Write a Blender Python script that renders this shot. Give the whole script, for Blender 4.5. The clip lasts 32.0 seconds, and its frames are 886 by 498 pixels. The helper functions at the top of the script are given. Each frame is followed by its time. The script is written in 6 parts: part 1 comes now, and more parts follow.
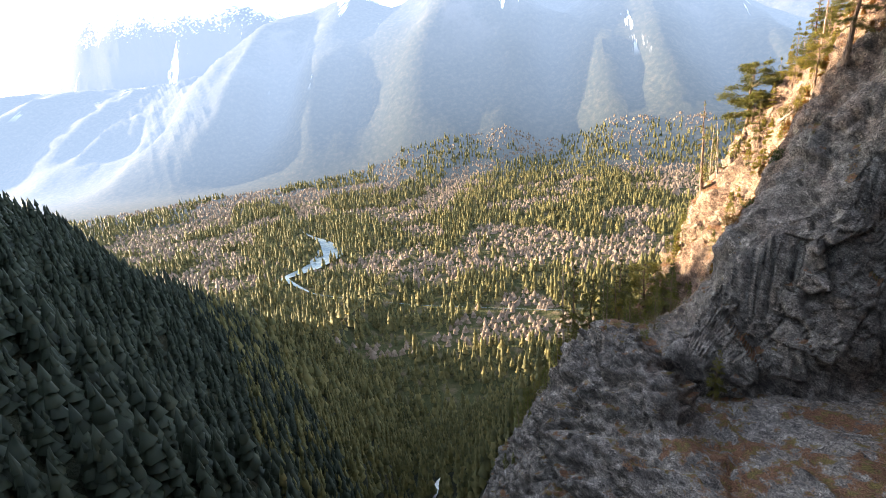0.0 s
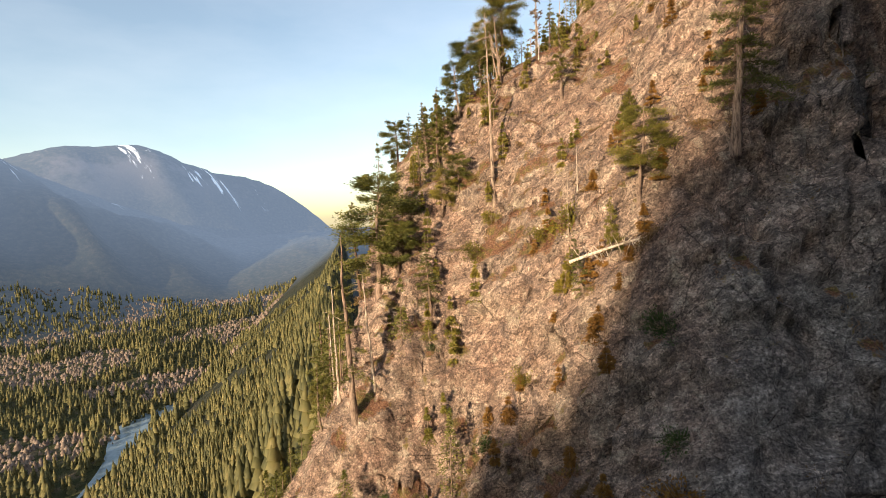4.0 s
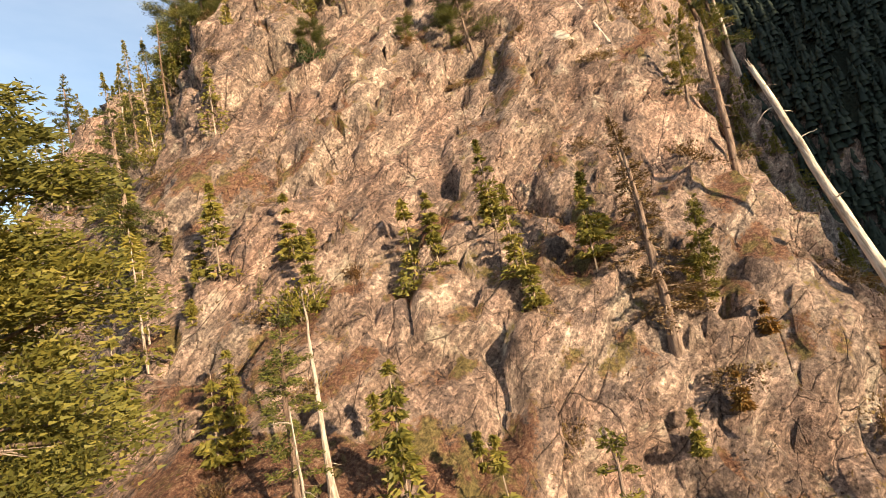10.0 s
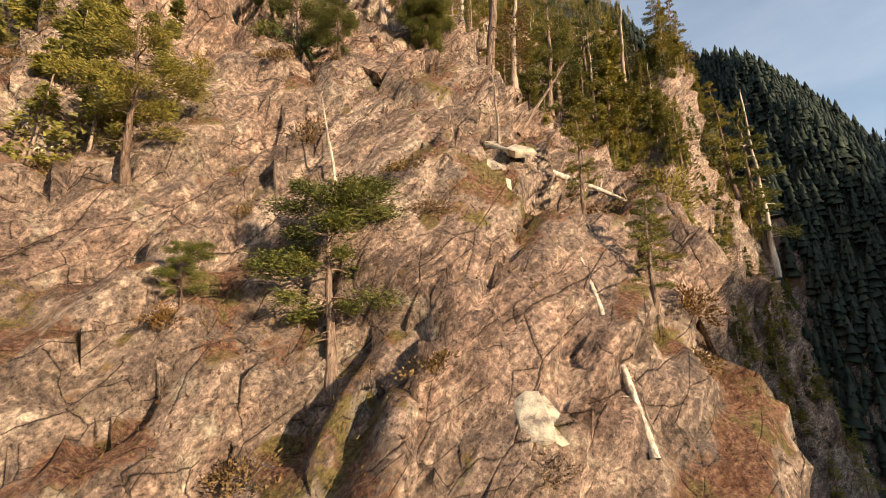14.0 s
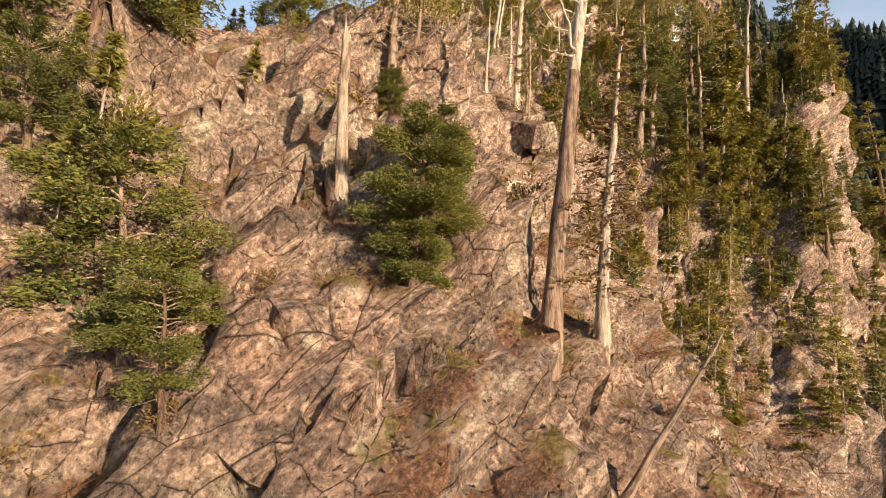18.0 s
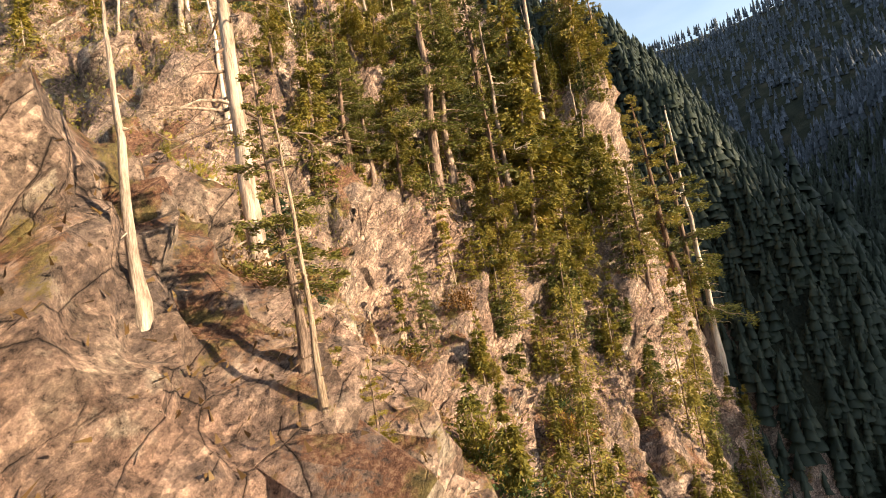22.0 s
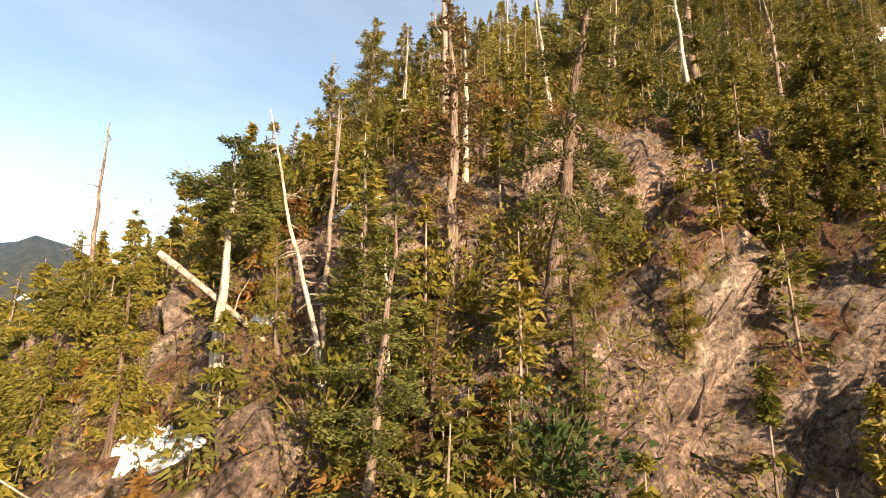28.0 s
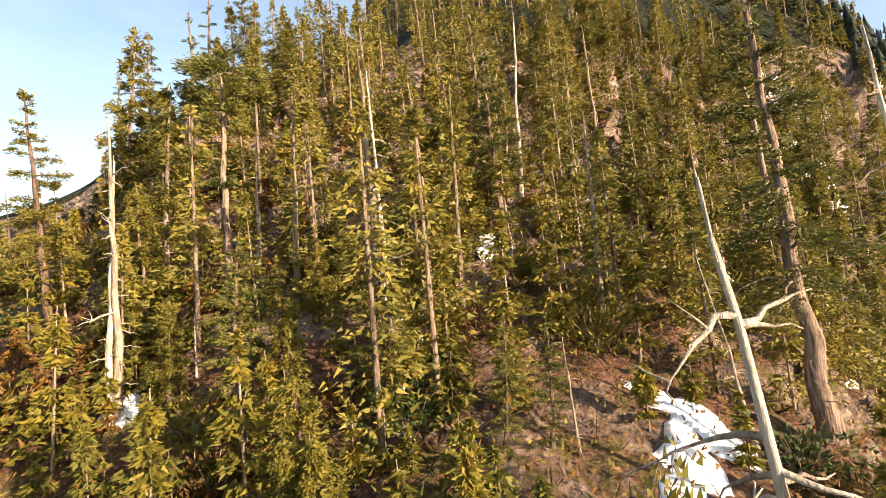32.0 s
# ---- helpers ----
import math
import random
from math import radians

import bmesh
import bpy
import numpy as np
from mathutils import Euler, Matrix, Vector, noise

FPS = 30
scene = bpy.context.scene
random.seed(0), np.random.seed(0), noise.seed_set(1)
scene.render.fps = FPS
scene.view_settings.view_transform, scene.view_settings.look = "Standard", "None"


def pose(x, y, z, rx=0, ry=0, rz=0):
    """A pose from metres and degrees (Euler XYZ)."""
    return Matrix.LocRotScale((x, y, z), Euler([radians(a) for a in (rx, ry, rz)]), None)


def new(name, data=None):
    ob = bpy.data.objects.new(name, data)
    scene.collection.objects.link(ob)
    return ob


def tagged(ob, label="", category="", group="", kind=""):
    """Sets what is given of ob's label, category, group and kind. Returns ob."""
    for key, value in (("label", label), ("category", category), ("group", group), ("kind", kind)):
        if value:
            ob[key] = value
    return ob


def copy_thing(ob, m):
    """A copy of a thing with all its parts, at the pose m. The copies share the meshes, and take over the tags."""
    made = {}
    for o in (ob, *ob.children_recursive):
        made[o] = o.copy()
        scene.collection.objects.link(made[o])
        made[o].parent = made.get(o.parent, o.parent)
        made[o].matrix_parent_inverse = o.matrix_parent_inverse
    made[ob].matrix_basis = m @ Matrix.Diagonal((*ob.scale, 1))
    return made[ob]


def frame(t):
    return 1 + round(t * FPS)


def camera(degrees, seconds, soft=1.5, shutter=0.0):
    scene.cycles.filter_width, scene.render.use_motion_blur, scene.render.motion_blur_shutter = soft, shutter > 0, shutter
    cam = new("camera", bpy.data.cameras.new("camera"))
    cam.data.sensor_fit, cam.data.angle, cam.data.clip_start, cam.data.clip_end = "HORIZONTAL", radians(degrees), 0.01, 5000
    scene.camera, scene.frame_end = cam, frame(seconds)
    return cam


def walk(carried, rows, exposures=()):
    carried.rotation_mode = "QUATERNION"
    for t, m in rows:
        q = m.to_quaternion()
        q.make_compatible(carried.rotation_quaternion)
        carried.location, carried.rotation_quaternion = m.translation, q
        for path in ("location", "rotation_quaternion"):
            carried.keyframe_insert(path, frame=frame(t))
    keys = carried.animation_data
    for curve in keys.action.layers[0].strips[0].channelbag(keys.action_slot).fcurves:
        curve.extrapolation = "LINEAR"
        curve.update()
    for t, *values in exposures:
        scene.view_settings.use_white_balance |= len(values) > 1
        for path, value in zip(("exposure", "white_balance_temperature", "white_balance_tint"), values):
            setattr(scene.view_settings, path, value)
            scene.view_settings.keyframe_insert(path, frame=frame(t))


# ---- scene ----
cam = camera(84.58, 32.0, soft=0.9)
PATH = [
    (0.0, pose(88.19, -9.17, 21.28, 72.43, 5.35, 101.85)),
    (0.5, pose(78.15, -11.89, 18.98, 74.21, 4.62, 93.04)),
    (1.0, pose(68.36, -14.56, 17.11, 76.84, 3.36, 81.78)),
    (1.5, pose(58.90, -16.57, 16.20, 79.87, 2.64, 72.46)),
    (2.0, pose(49.80, -17.51, 15.72, 82.57, 3.16, 64.65)),
    (2.5, pose(41.73, -17.12, 15.46, 84.67, 3.51, 58.28)),
    (3.0, pose(33.91, -16.85, 15.82, 85.76, 3.27, 50.37)),
    (3.5, pose(26.83, -15.64, 16.40, 86.11, 3.01, 40.78)),
    (5.5, pose(3.49, -4.12, 21.93, 85.17, 1.77, 2.00)),
    (6.0, pose(0.64, 0.62, 23.02, 87.48, 1.88, -3.92)),
    (6.5, pose(-1.60, 5.15, 24.53, 90.80, 1.12, -9.46)),
    (7.0, pose(-3.78, 9.87, 26.33, 93.44, 0.48, -16.92)),
    (7.5, pose(-4.87, 14.40, 28.34, 95.66, 0.74, -22.33)),
    (8.0, pose(-5.45, 18.36, 30.33, 97.40, 2.65, -29.05)),
    (8.5, pose(-5.43, 21.78, 32.39, 98.38, 5.40, -35.23)),
    (9.0, pose(-4.95, 24.88, 34.36, 98.84, 7.46, -40.43)),
    (9.5, pose(-4.20, 27.58, 36.72, 98.75, 10.55, -43.95)),
    (10.0, pose(-2.71, 29.57, 38.67, 98.34, 12.49, -47.43)),
    (10.5, pose(-0.69, 31.05, 40.42, 98.31, 12.74, -51.11)),
    (11.0, pose(1.69, 31.96, 42.08, 99.59, 11.61, -54.37)),
    (11.5, pose(4.19, 32.56, 43.73, 101.58, 9.17, -56.96)),
    (12.0, pose(6.60, 32.97, 45.60, 103.16, 4.72, -57.52)),
    (12.5, pose(8.69, 33.34, 47.55, 104.45, 1.45, -56.84)),
    (13.0, pose(10.54, 33.80, 49.69, 104.83, 0.06, -55.56)),
    (13.5, pose(12.16, 34.07, 51.89, 104.88, -0.13, -53.61)),
    (14.0, pose(13.69, 34.36, 54.09, 105.23, 0.17, -51.34)),
    (14.5, pose(15.03, 34.53, 56.38, 105.56, 0.34, -49.11)),
    (15.0, pose(16.23, 34.64, 58.65, 104.78, -0.06, -47.47)),
    (15.5, pose(17.44, 34.86, 60.93, 103.77, -0.54, -46.02)),
    (17.5, pose(21.77, 38.42, 68.71, 98.55, -4.06, -44.06)),
    (18.0, pose(22.64, 39.95, 70.21, 99.75, -3.61, -45.27)),
    (18.5, pose(23.46, 41.69, 71.76, 100.23, -2.02, -48.15)),
    (19.0, pose(24.48, 43.61, 73.54, 100.37, 1.03, -50.53)),
    (19.5, pose(25.71, 45.24, 75.17, 100.59, 4.04, -52.58)),
    (20.0, pose(27.11, 46.67, 76.81, 99.30, 6.06, -55.54)),
    (20.5, pose(28.49, 47.61, 78.32, 97.25, 7.03, -61.04)),
    (21.0, pose(30.45, 48.64, 79.75, 95.94, 9.21, -66.39)),
    (21.5, pose(32.62, 49.13, 81.08, 94.54, 10.44, -70.21)),
    (22.0, pose(35.11, 49.26, 82.39, 93.55, 9.93, -72.02)),
    (22.5, pose(37.79, 49.40, 83.98, 93.13, 6.22, -71.01)),
    (23.0, pose(40.73, 49.47, 85.89, 92.63, 3.18, -65.91)),
    (23.5, pose(43.78, 49.85, 87.96, 93.38, 1.01, -59.62)),
    (24.0, pose(46.83, 50.52, 90.32, 95.13, -1.71, -53.21)),
    (24.5, pose(49.90, 51.59, 92.89, 96.61, -3.49, -46.66)),
    (26.5, pose(55.37, 60.66, 103.03, 98.43, -3.03, -39.86)),
    (27.0, pose(56.64, 62.53, 105.53, 99.80, -1.66, -38.28)),
    (27.5, pose(57.89, 64.37, 108.31, 100.50, -0.92, -36.95)),
    (28.0, pose(58.92, 66.32, 110.97, 101.25, -1.51, -36.76)),
    (28.5, pose(59.81, 68.30, 113.74, 101.16, -0.70, -36.47)),
    (29.0, pose(60.70, 70.22, 116.31, 100.77, 1.52, -37.90)),
    (29.5, pose(61.85, 72.10, 118.72, 100.07, 4.14, -42.00)),
    (30.0, pose(62.94, 73.86, 120.83, 99.03, 7.11, -46.77)),
    (30.5, pose(64.30, 75.55, 122.89, 98.32, 9.55, -50.36)),
    (31.0, pose(65.93, 77.11, 124.68, 98.05, 10.13, -53.14)),
    (31.5, pose(67.56, 78.44, 126.83, 96.35, 7.79, -56.22)),
    (32.0, pose(69.54, 79.56, 128.80, 95.05, 5.46, -57.42)),
]
walk(cam, PATH, [(0.0, 2.5), (1.5, 1.85), (3.0, 1.2), (6.0, 0.95), (10.0, 1.3), (13.0, 1.1), (15.0, 1.1), (20.0, 1.45), (22.5, 1.6), (25.0, 1.35), (28.0, 1.25), (32.0, 1.5)])

# ---------------------------------------------------------------- light
SUN_AZ, SUN_EL = -4.0, 12.0     # the way the light travels (yaw) and its height, degrees
world = bpy.data.worlds.new("world")
scene.world = world
world.use_nodes = True
wn, wl = world.node_tree.nodes, world.node_tree.links
sky = wn.new("ShaderNodeTexSky")
sky.sky_type = 'NISHITA'
sky.sun_disc = False
sky.sun_elevation = radians(SUN_EL)
sky.sun_rotation = radians(184.0)
sky.air_density, sky.dust_density, sky.ozone_density = 1.0, 0.6, 1.0
# thin high cloud
tcw = wn.new("ShaderNodeTexCoord")
mpw = wn.new("ShaderNodeMapping")
mpw.inputs["Scale"].default_value = (1.0, 1.0, 3.2)
wl.new(tcw.outputs["Generated"], mpw.inputs[0])
cw = wn.new("ShaderNodeTexNoise")
cw.inputs["Scale"].default_value, cw.inputs["Detail"].default_value, cw.inputs["Roughness"].default_value = 1.7, 7.0, 0.55
wl.new(mpw.outputs[0], cw.inputs[0])
rw = wn.new("ShaderNodeValToRGB")
rw.color_ramp.elements[0].position, rw.color_ramp.elements[1].position = 0.40, 0.85
rw.color_ramp.elements[0].color = (0.06, 0.06, 0.06, 1)
rw.color_ramp.elements[1].color = (0.24, 0.24, 0.24, 1)
wl.new(cw.outputs[0], rw.inputs[0])
mw = wn.new("ShaderNodeMix")
mw.data_type = 'RGBA'
mw.inputs[7].default_value = (7.5, 7.3, 7.2, 1)
wl.new(rw.outputs[0], mw.inputs[0])
wl.new(sky.outputs[0], mw.inputs[6])
wl.new(mw.outputs[2], wn["Background"].inputs[0])
wn["Background"].inputs[1].default_value = 0.115
sun = new("sun", bpy.data.lights.new("sun", 'SUN'))
sun.data.energy, sun.data.angle, sun.data.color = 4.9, radians(0.6), (1.0, 0.80, 0.56)
away = Vector((-math.sin(radians(SUN_AZ)) * math.cos(radians(SUN_EL)), math.cos(radians(SUN_AZ)) * math.cos(radians(SUN_EL)), -math.sin(radians(SUN_EL))))
sun.rotation_mode = 'QUATERNION'
sun.rotation_quaternion = away.to_track_quat("-Z", "Y")
sun.location = (0, -60, 150)
tagged(sun, "low warm afternoon sun", "sun", kind="structure")

# ---------------------------------------------------------------- noise in numpy
def hashed(ix, iy, iz, seed):
    h = (ix.astype(np.int64) * 374761393 + iy.astype(np.int64) * 668265263 + iz.astype(np.int64) * 2147483647 + seed * 974711) & 0xFFFFFFFF
    h = ((h ^ (h >> 13)) * 1274126177) & 0xFFFFFFFF
    h = ((h ^ (h >> 16)) * 2246822519) & 0xFFFFFFFF
    return ((h ^ (h >> 15)) & 0xFFFFFF) / float(0xFFFFFF)


def value_noise(x, y, z, seed=0):
    """Smooth noise of -1 to 1."""
    fx, fy, fz = np.floor(x), np.floor(y), np.floor(z)
    u, v, w = x - fx, y - fy, z - fz
    u, v, w = u * u * (3 - 2 * u), v * v * (3 - 2 * v), w * w * (3 - 2 * w)
    out = 0
    for dx, wx in ((0, 1 - u), (1, u)):
        for dy, wy in ((0, 1 - v), (1, v)):
            for dz, wz in ((0, 1 - w), (1, w)):
                out = out + wx * wy * wz * hashed(fx + dx, fy + dy, fz + dz, seed)
    return out * 2 - 1


def fractal(x, y, z, octaves, seed=0, gain=0.5, ridged=False):
    out, amp, s = 0, 1.0, 1.0
    for o in range(octaves):
        n = value_noise(x * s, y * s, z * s, seed + o)
        out = out + amp * ((1 - 2 * np.abs(n)) if ridged else n)
        amp, s = amp * gain, s * 2.03
    return out


def cells(x, y, z, seed=0):
    """Angular blocks: each with its own height and tilt; and the nearness of its joint (0 at the joint)."""
    fx, fy, fz = np.floor(x), np.floor(y), np.floor(z)
    d1, d2, own = np.full(x.shape, 9.0), np.full(x.shape, 9.0), np.zeros(x.shape)
    for dx in (-1, 0, 1):
        for dy in (-1, 0, 1):
            for dz in (-1, 0, 1):
                cx, cy, cz = fx + dx, fy + dy, fz + dz
                r1, r2, r3 = (hashed(cx, cy, cz, seed + k) for k in range(3))
                px, py, pz = cx + 0.1 + 0.8 * r1 - x, cy + 0.1 + 0.8 * r2 - y, cz + 0.1 + 0.8 * r3 - z
                d = px ** 2 + py ** 2 + pz ** 2
                nearer = d < d1
                d2 = np.where(nearer, d1, np.minimum(d2, d))
                r4, r5 = hashed(cx, cy, cz, seed + 3), hashed(cx, cy, cz, seed + 4)
                h = r4 - 0.5 + 1.1 * ((r5 - 0.5) * px + (r1 - 0.5) * py + (r2 - 0.5) * pz)
                own = np.where(nearer, h, own)
                d1 = np.where(nearer, d, d1)
    return own, np.sqrt(d2) - np.sqrt(d1)


def smooth(e0, e1, v):
    t = np.clip((v - e0) / (e1 - e0), 0, 1)
    return t * t * (3 - 2 * t)

# ---------------------------------------------------------------- the lie of the land
CA, CB = 0.7508, 0.6606         # upslope way of the crag


def to_ab(x, y):
    return x * CA + y * CB, x * CB - y * CA


def to_xy(a, b):
    return a * CA + b * CB, a * CB - b * CA


PROFILE_A = [-268, -200, -60, -20, 0, 20, 32, 48, 58, 70, 86, 100, 116, 128, 150, 190, 260, 420, 700]
PROFILE_Z = [-262, -205, -108, -46, -14, 5, 20, 48, 70, 76, 84, 106, 120, 132, 156, 200, 275, 400, 460]
# swells and hollows of the crag: upslope, along, height
BROAD = [(50, 20, -20.1), (36, 20, -18.2), (106, 34, -15.9), (92, 34, -8.1), (134, -50, -8.9), (134, -36, -9.5), (50, -22, 6.6), (36, -22, 8.4), (106, -8, 9.7), (106, -22, 1.4), (78, 34, -4.9), (64, 34, -6.5), (78, 20, -5.3), (64, 20, -14.2), (120, 34, -18), (92, 20, -1.3), (134, -22, -5), (120, -50, 2), (120, -36, -0.6), (120, -22, 1.3), (134, -8, -1.1), (106, -50, 0.4), (106, -36, -2.7)]
MIDDLE = [(2, -2, 3.4), (42, -2, 6.5), (18, -34, 20.6), (74, 30, -2.7), (66, 14, -1.1), (90, 38, -3), (98, 38, 1.6), (138, -50, -0.8), (138, -42, -2.6), (138, -34, -2.4), (82, 38, -3.2), (98, 22, 7.5), (82, 30, -2.5), (106, 38, -3), (74, 22, 1.8), (74, 14, 2.3), (82, 22, 3.1), (66, 22, -0.9), (130, -42, 2.3), (130, -34, 2.1), (138, -26, 2), (130, -50, 5.4), (130, -26, 2.8), (122, -42, 0.9), (122, -34, 2.4), (138, -18, 3.8), (66, 30, -3.1), (122, -50, 1.6), (10, -2, -8.7), (122, -26, 0.9), (114, -42, 0.7), (90, 30, 7.2), (130, -18, 0.4), (74, 38, -1.7)]
SMALL = [(44, -10, 1.1), (79, 0, -2.8), (84, -5, -0.6), (84, -15, 5), (144, -35, -6.6), (109, 45, -21.9), (69, -15, 8.1), (29, -10, 7.9), (59, -10, -5.6), (19, -5, -5.6), (59, -40, -4.8), (39, -35, 4.6), (144, -50, -7.2), (99, -5, -5.7), (9, -25, 4.9), (79, 30, -4.7), (94, 45, -5.4), (94, 40, -12.1), (89, 35, -19), (89, 20, 4.4), (94, 25, 14.2), (99, 40, -3.2), (79, 25, -3.2), (99, 45, -19.7), (84, 30, -8.4), (4, -20, 7.7), (54, -5, 5.9), (79, 20, 3.7), (74, 20, -1.6), (84, 25, 1.4), (144, -40, -3.3), (134, -35, 5.8), (134, -30, -4.3), (139, -35, 3.9), (139, -30, -3.1), (139, -40, 7.8), (129, -35, 2.5), (144, -30, 3.7), (144, -45, 7.2), (134, -45, -4.9), (129, -40, -3.2), (129, -30, 1.7), (139, -50, 3), (114, 45, -23.8), (74, 15, -0.9), (69, 20, 3.1), (14, -40, 8.1), (9, -10, -4.1), (14, -15, -0.9), (14, 5, -4.6), (-1, -10, -3.5), (39, 5, -8.9), (129, -45, 3.4), (134, -50, 2.6), (134, -25, 2.9), (124, -35, -2.1), (124, -30, 1.5), (139, -25, 3.8), (124, -50, -1.7), (39, -20, -3)]
# lesser ribs and steps: below the middle of the crag, above it, and wider ones
RIBS_LOW = [(2, -10, -2.4), (2, -8, -2.0), (4, -10, -2.3), (8, -44, 1.8), (10, -44, 1.8), (10, -18, 0.9), (14, -36, -2.2), (16, -36, -2.3), (16, -20, -2.1), (16, -12, -2.1), (18, -34, -1.2), (18, 6, -2.6), (18, 8, -3.5), (20, 8, -2.4), (22, -20, 1.7), (22, -16, 1.9), (22, -2, 1.6), (24, -2, 1.8), (26, -12, -1.7), (28, -26, 1.2), (28, -12, -2.7), (28, 14, 1.1), (30, -16, -1.0), (30, -4, -1.1), (30, 4, -1.3)]
RIBS_HIGH = [(34, -10, 2.4), (36, -20, 1.2), (36, -2, -1.8), (36, 0, -0.7), (38, -30, -1.5), (38, -4, -1.5), (38, -2, -2.1), (40, -12, -0.7), (46, -18, 0.7), (46, -6, 1.4), (48, -24, -0.8), (52, -18, 1.2), (54, -24, -0.3), (58, -22, -2.4), (60, -16, 1.3), (64, -22, 3.1), (64, -18, 1.7), (68, -12, -1.9), (76, -16, 2.5), (82, -10, -2.7), (82, -8, -2.2), (84, -8, -0.4), (86, -6, 1.9), (88, -14, 0.9), (92, -12, 2.1), (108, -2, 1.2)]
WIDE = [(4, -12, -2.5), (4, -8, -2.6), (24, 4, -0.7), (88, 4, -1.1), (92, 20, 1.8), (92, 24, 1.8), (96, 20, 1.5), (96, 24, 1.6), (100, -12, 1.1)]
# knolls on the flank of the crag that carry the skyline
KNOLLS = [(18, -42, 2.5), (13, -45, 2.5), (50, -34, 3), (60, -35, 3.5), (67, -32, 3.5), (120, -41, -5), (130, -42, -5), (112, -42, -4), (140, -44, -5)]
# the wooded range across the valley, and the snowy one behind it
CREST_Y = [-4000, -2600, -1930, -1580, -1140, -870, -575, -393, -150, 75, 300, 400, 520, 660, 890, 1180, 1330, 1700, 2000]
CREST_Z = [300, 250, 290, 522, 632, 529, 652, 650, 553, 458, 498, 495, 476, 437, 355, 223, 165, -30, -262]
BACK_Y = [-4000, -2900, -2380, -2240, -2080, -1800, 900, 1221, 1357, 1530, 1660, 1980, 2040, 2350, 2490, 2870, 3080, 4000]
BACK_Z = [1000, 960, 917, 789, 694, 350, 200, 440, 505, 568, 590, 624, 620, 509, 485, 426, 406, 430]
WALL_Y = [2, 7, 13, 17, 20, 22.5, 25.5, 28, 30, 32.5, 35, 38.5, 44, 50]
WALL_X = [18.5, 20.6, 23.2, 24.8, 27.2, 28.4, 28.8, 27.4, 26.9, 27.6, 30.3, 34, 41, 49]
VALLEY = -262.0


def lie(a, b):
    """Height of the ground, without the rock's own relief."""
    z = np.interp(a, PROFILE_A, PROFILE_Z)
    # the ravine beside the crag
    floor = np.interp(a, [-330, -150, -60, 0, 60, 120, 200, 420, 700], [-262, -190, -125, -80, -38, 4, 40, 110, 150])
    z = z + (np.minimum(floor, z) - z) * smooth(20, 62, b - 0.26 * np.clip(a - 40, -40, 80))
    z = z - 0.95 * np.clip(b + 5, 0, 45) * smooth(16, -4, a) * smooth(-200, -40, a)
    # the other flank falls off
    z = z - 0.62 * np.clip(-36 - b, 0, 900) * smooth(-20, 40, a) - 0.75 * np.clip(-56 - b, 0, 500) * smooth(0, 60, a)
    z = np.where(a > 150, z - (np.interp(a, PROFILE_A, PROFILE_Z) - 156 + 0.6 * (a - 150)) * (1 - smooth(-34, 14, b)), z)
    for forms, wide in ((BROAD, 16.0), (MIDDLE, 9.0), (SMALL, 5.0), (WIDE, 8.0), (KNOLLS, 6.0), (RIBS_LOW, 4.0), (RIBS_HIGH, 4.0)):
        for sa, sb, h in forms:
            z = z + h * np.exp(-((a - sa) ** 2 + (b - sb) ** 2) / (2 * wide * wide))
    x, y = to_xy(a, b)
    # the bare wall over the ravine and the ground at its foot
    out = (x - np.interp(y, WALL_Y, WALL_X)) * 0.96 + 0.5 * value_noise(y / 4, x * 0, x * 0, 31)
    foot = np.interp(y, [2, 8, 17, 28, 36, 46], [-30, -24, -20, -17, 2, 40]) + 0.30 * np.clip(out, 0, 30)
    sheer = smooth(-0.4, 1.7, out) * smooth(0, 9, y) * smooth(48, 40, y) * smooth(60, 30, out)
    z = z - np.clip(z - foot, 0, None) * sheer
    # wooded ridges across the ravine, with the shade behind them
    crest = np.interp(x, [-900, -400, -234, -185, -138, -122, -100, -84, -31, -17, -10, -4, 3, 30, 60, 120, 250, 500], [-262, -235, -138, -97, -60, -36, -15, 0, 32, 48, 54, 76, 92, 114, 128, 156, 200, 230])
    crest = crest + 5 * fractal(x / 40, y / 40, x * 0, 3, 40)
    z = np.maximum(z, crest - 0.8 * np.abs(y + 275 + 8 * value_noise(x / 60, x * 0, x * 0, 5)))
    crest = np.interp(a, [-90, 60, 90, 100, 108, 116, 126, 133, 142, 160, 200, 260, 420], [-262, -40, 50, 76, 89, 103, 118, 129, 136, 150, 176, 232, 330]) + 2.5 * fractal(a / 14, b / 14, a * 0, 4, 40)
    z = np.maximum(z, crest - np.where(b < 62, 1.6, 0.8) * np.abs(b - 62 - 3 * value_noise(a / 20, a * 0, a * 0, 5)))
    crest = (500 + 0.2 * (a - 740) + 10 * fractal(a / 120, b / 120, a * 0, 4, 44)) * smooth(-100, 350, a) - 262 * (1 - smooth(-100, 350, a))
    z = np.maximum(z, crest - 0.75 * np.abs(b - 900))
    z = np.maximum(z, VALLEY + 2.0 * value_noise(a / 150, b / 150, a * 0, 9))
    # the ranges round the valley
    main = np.interp(y, CREST_Y, CREST_Z)
    rise = smooth(-1500, -2900, x + 130 * value_noise(y / 260, x * 0, x * 0, 3)) * (1 - 0.6 * smooth(-2950, -3700, x))
    spurs = fractal(x / 700, y / 330, a * 0, 4, 21, 0.5, True)
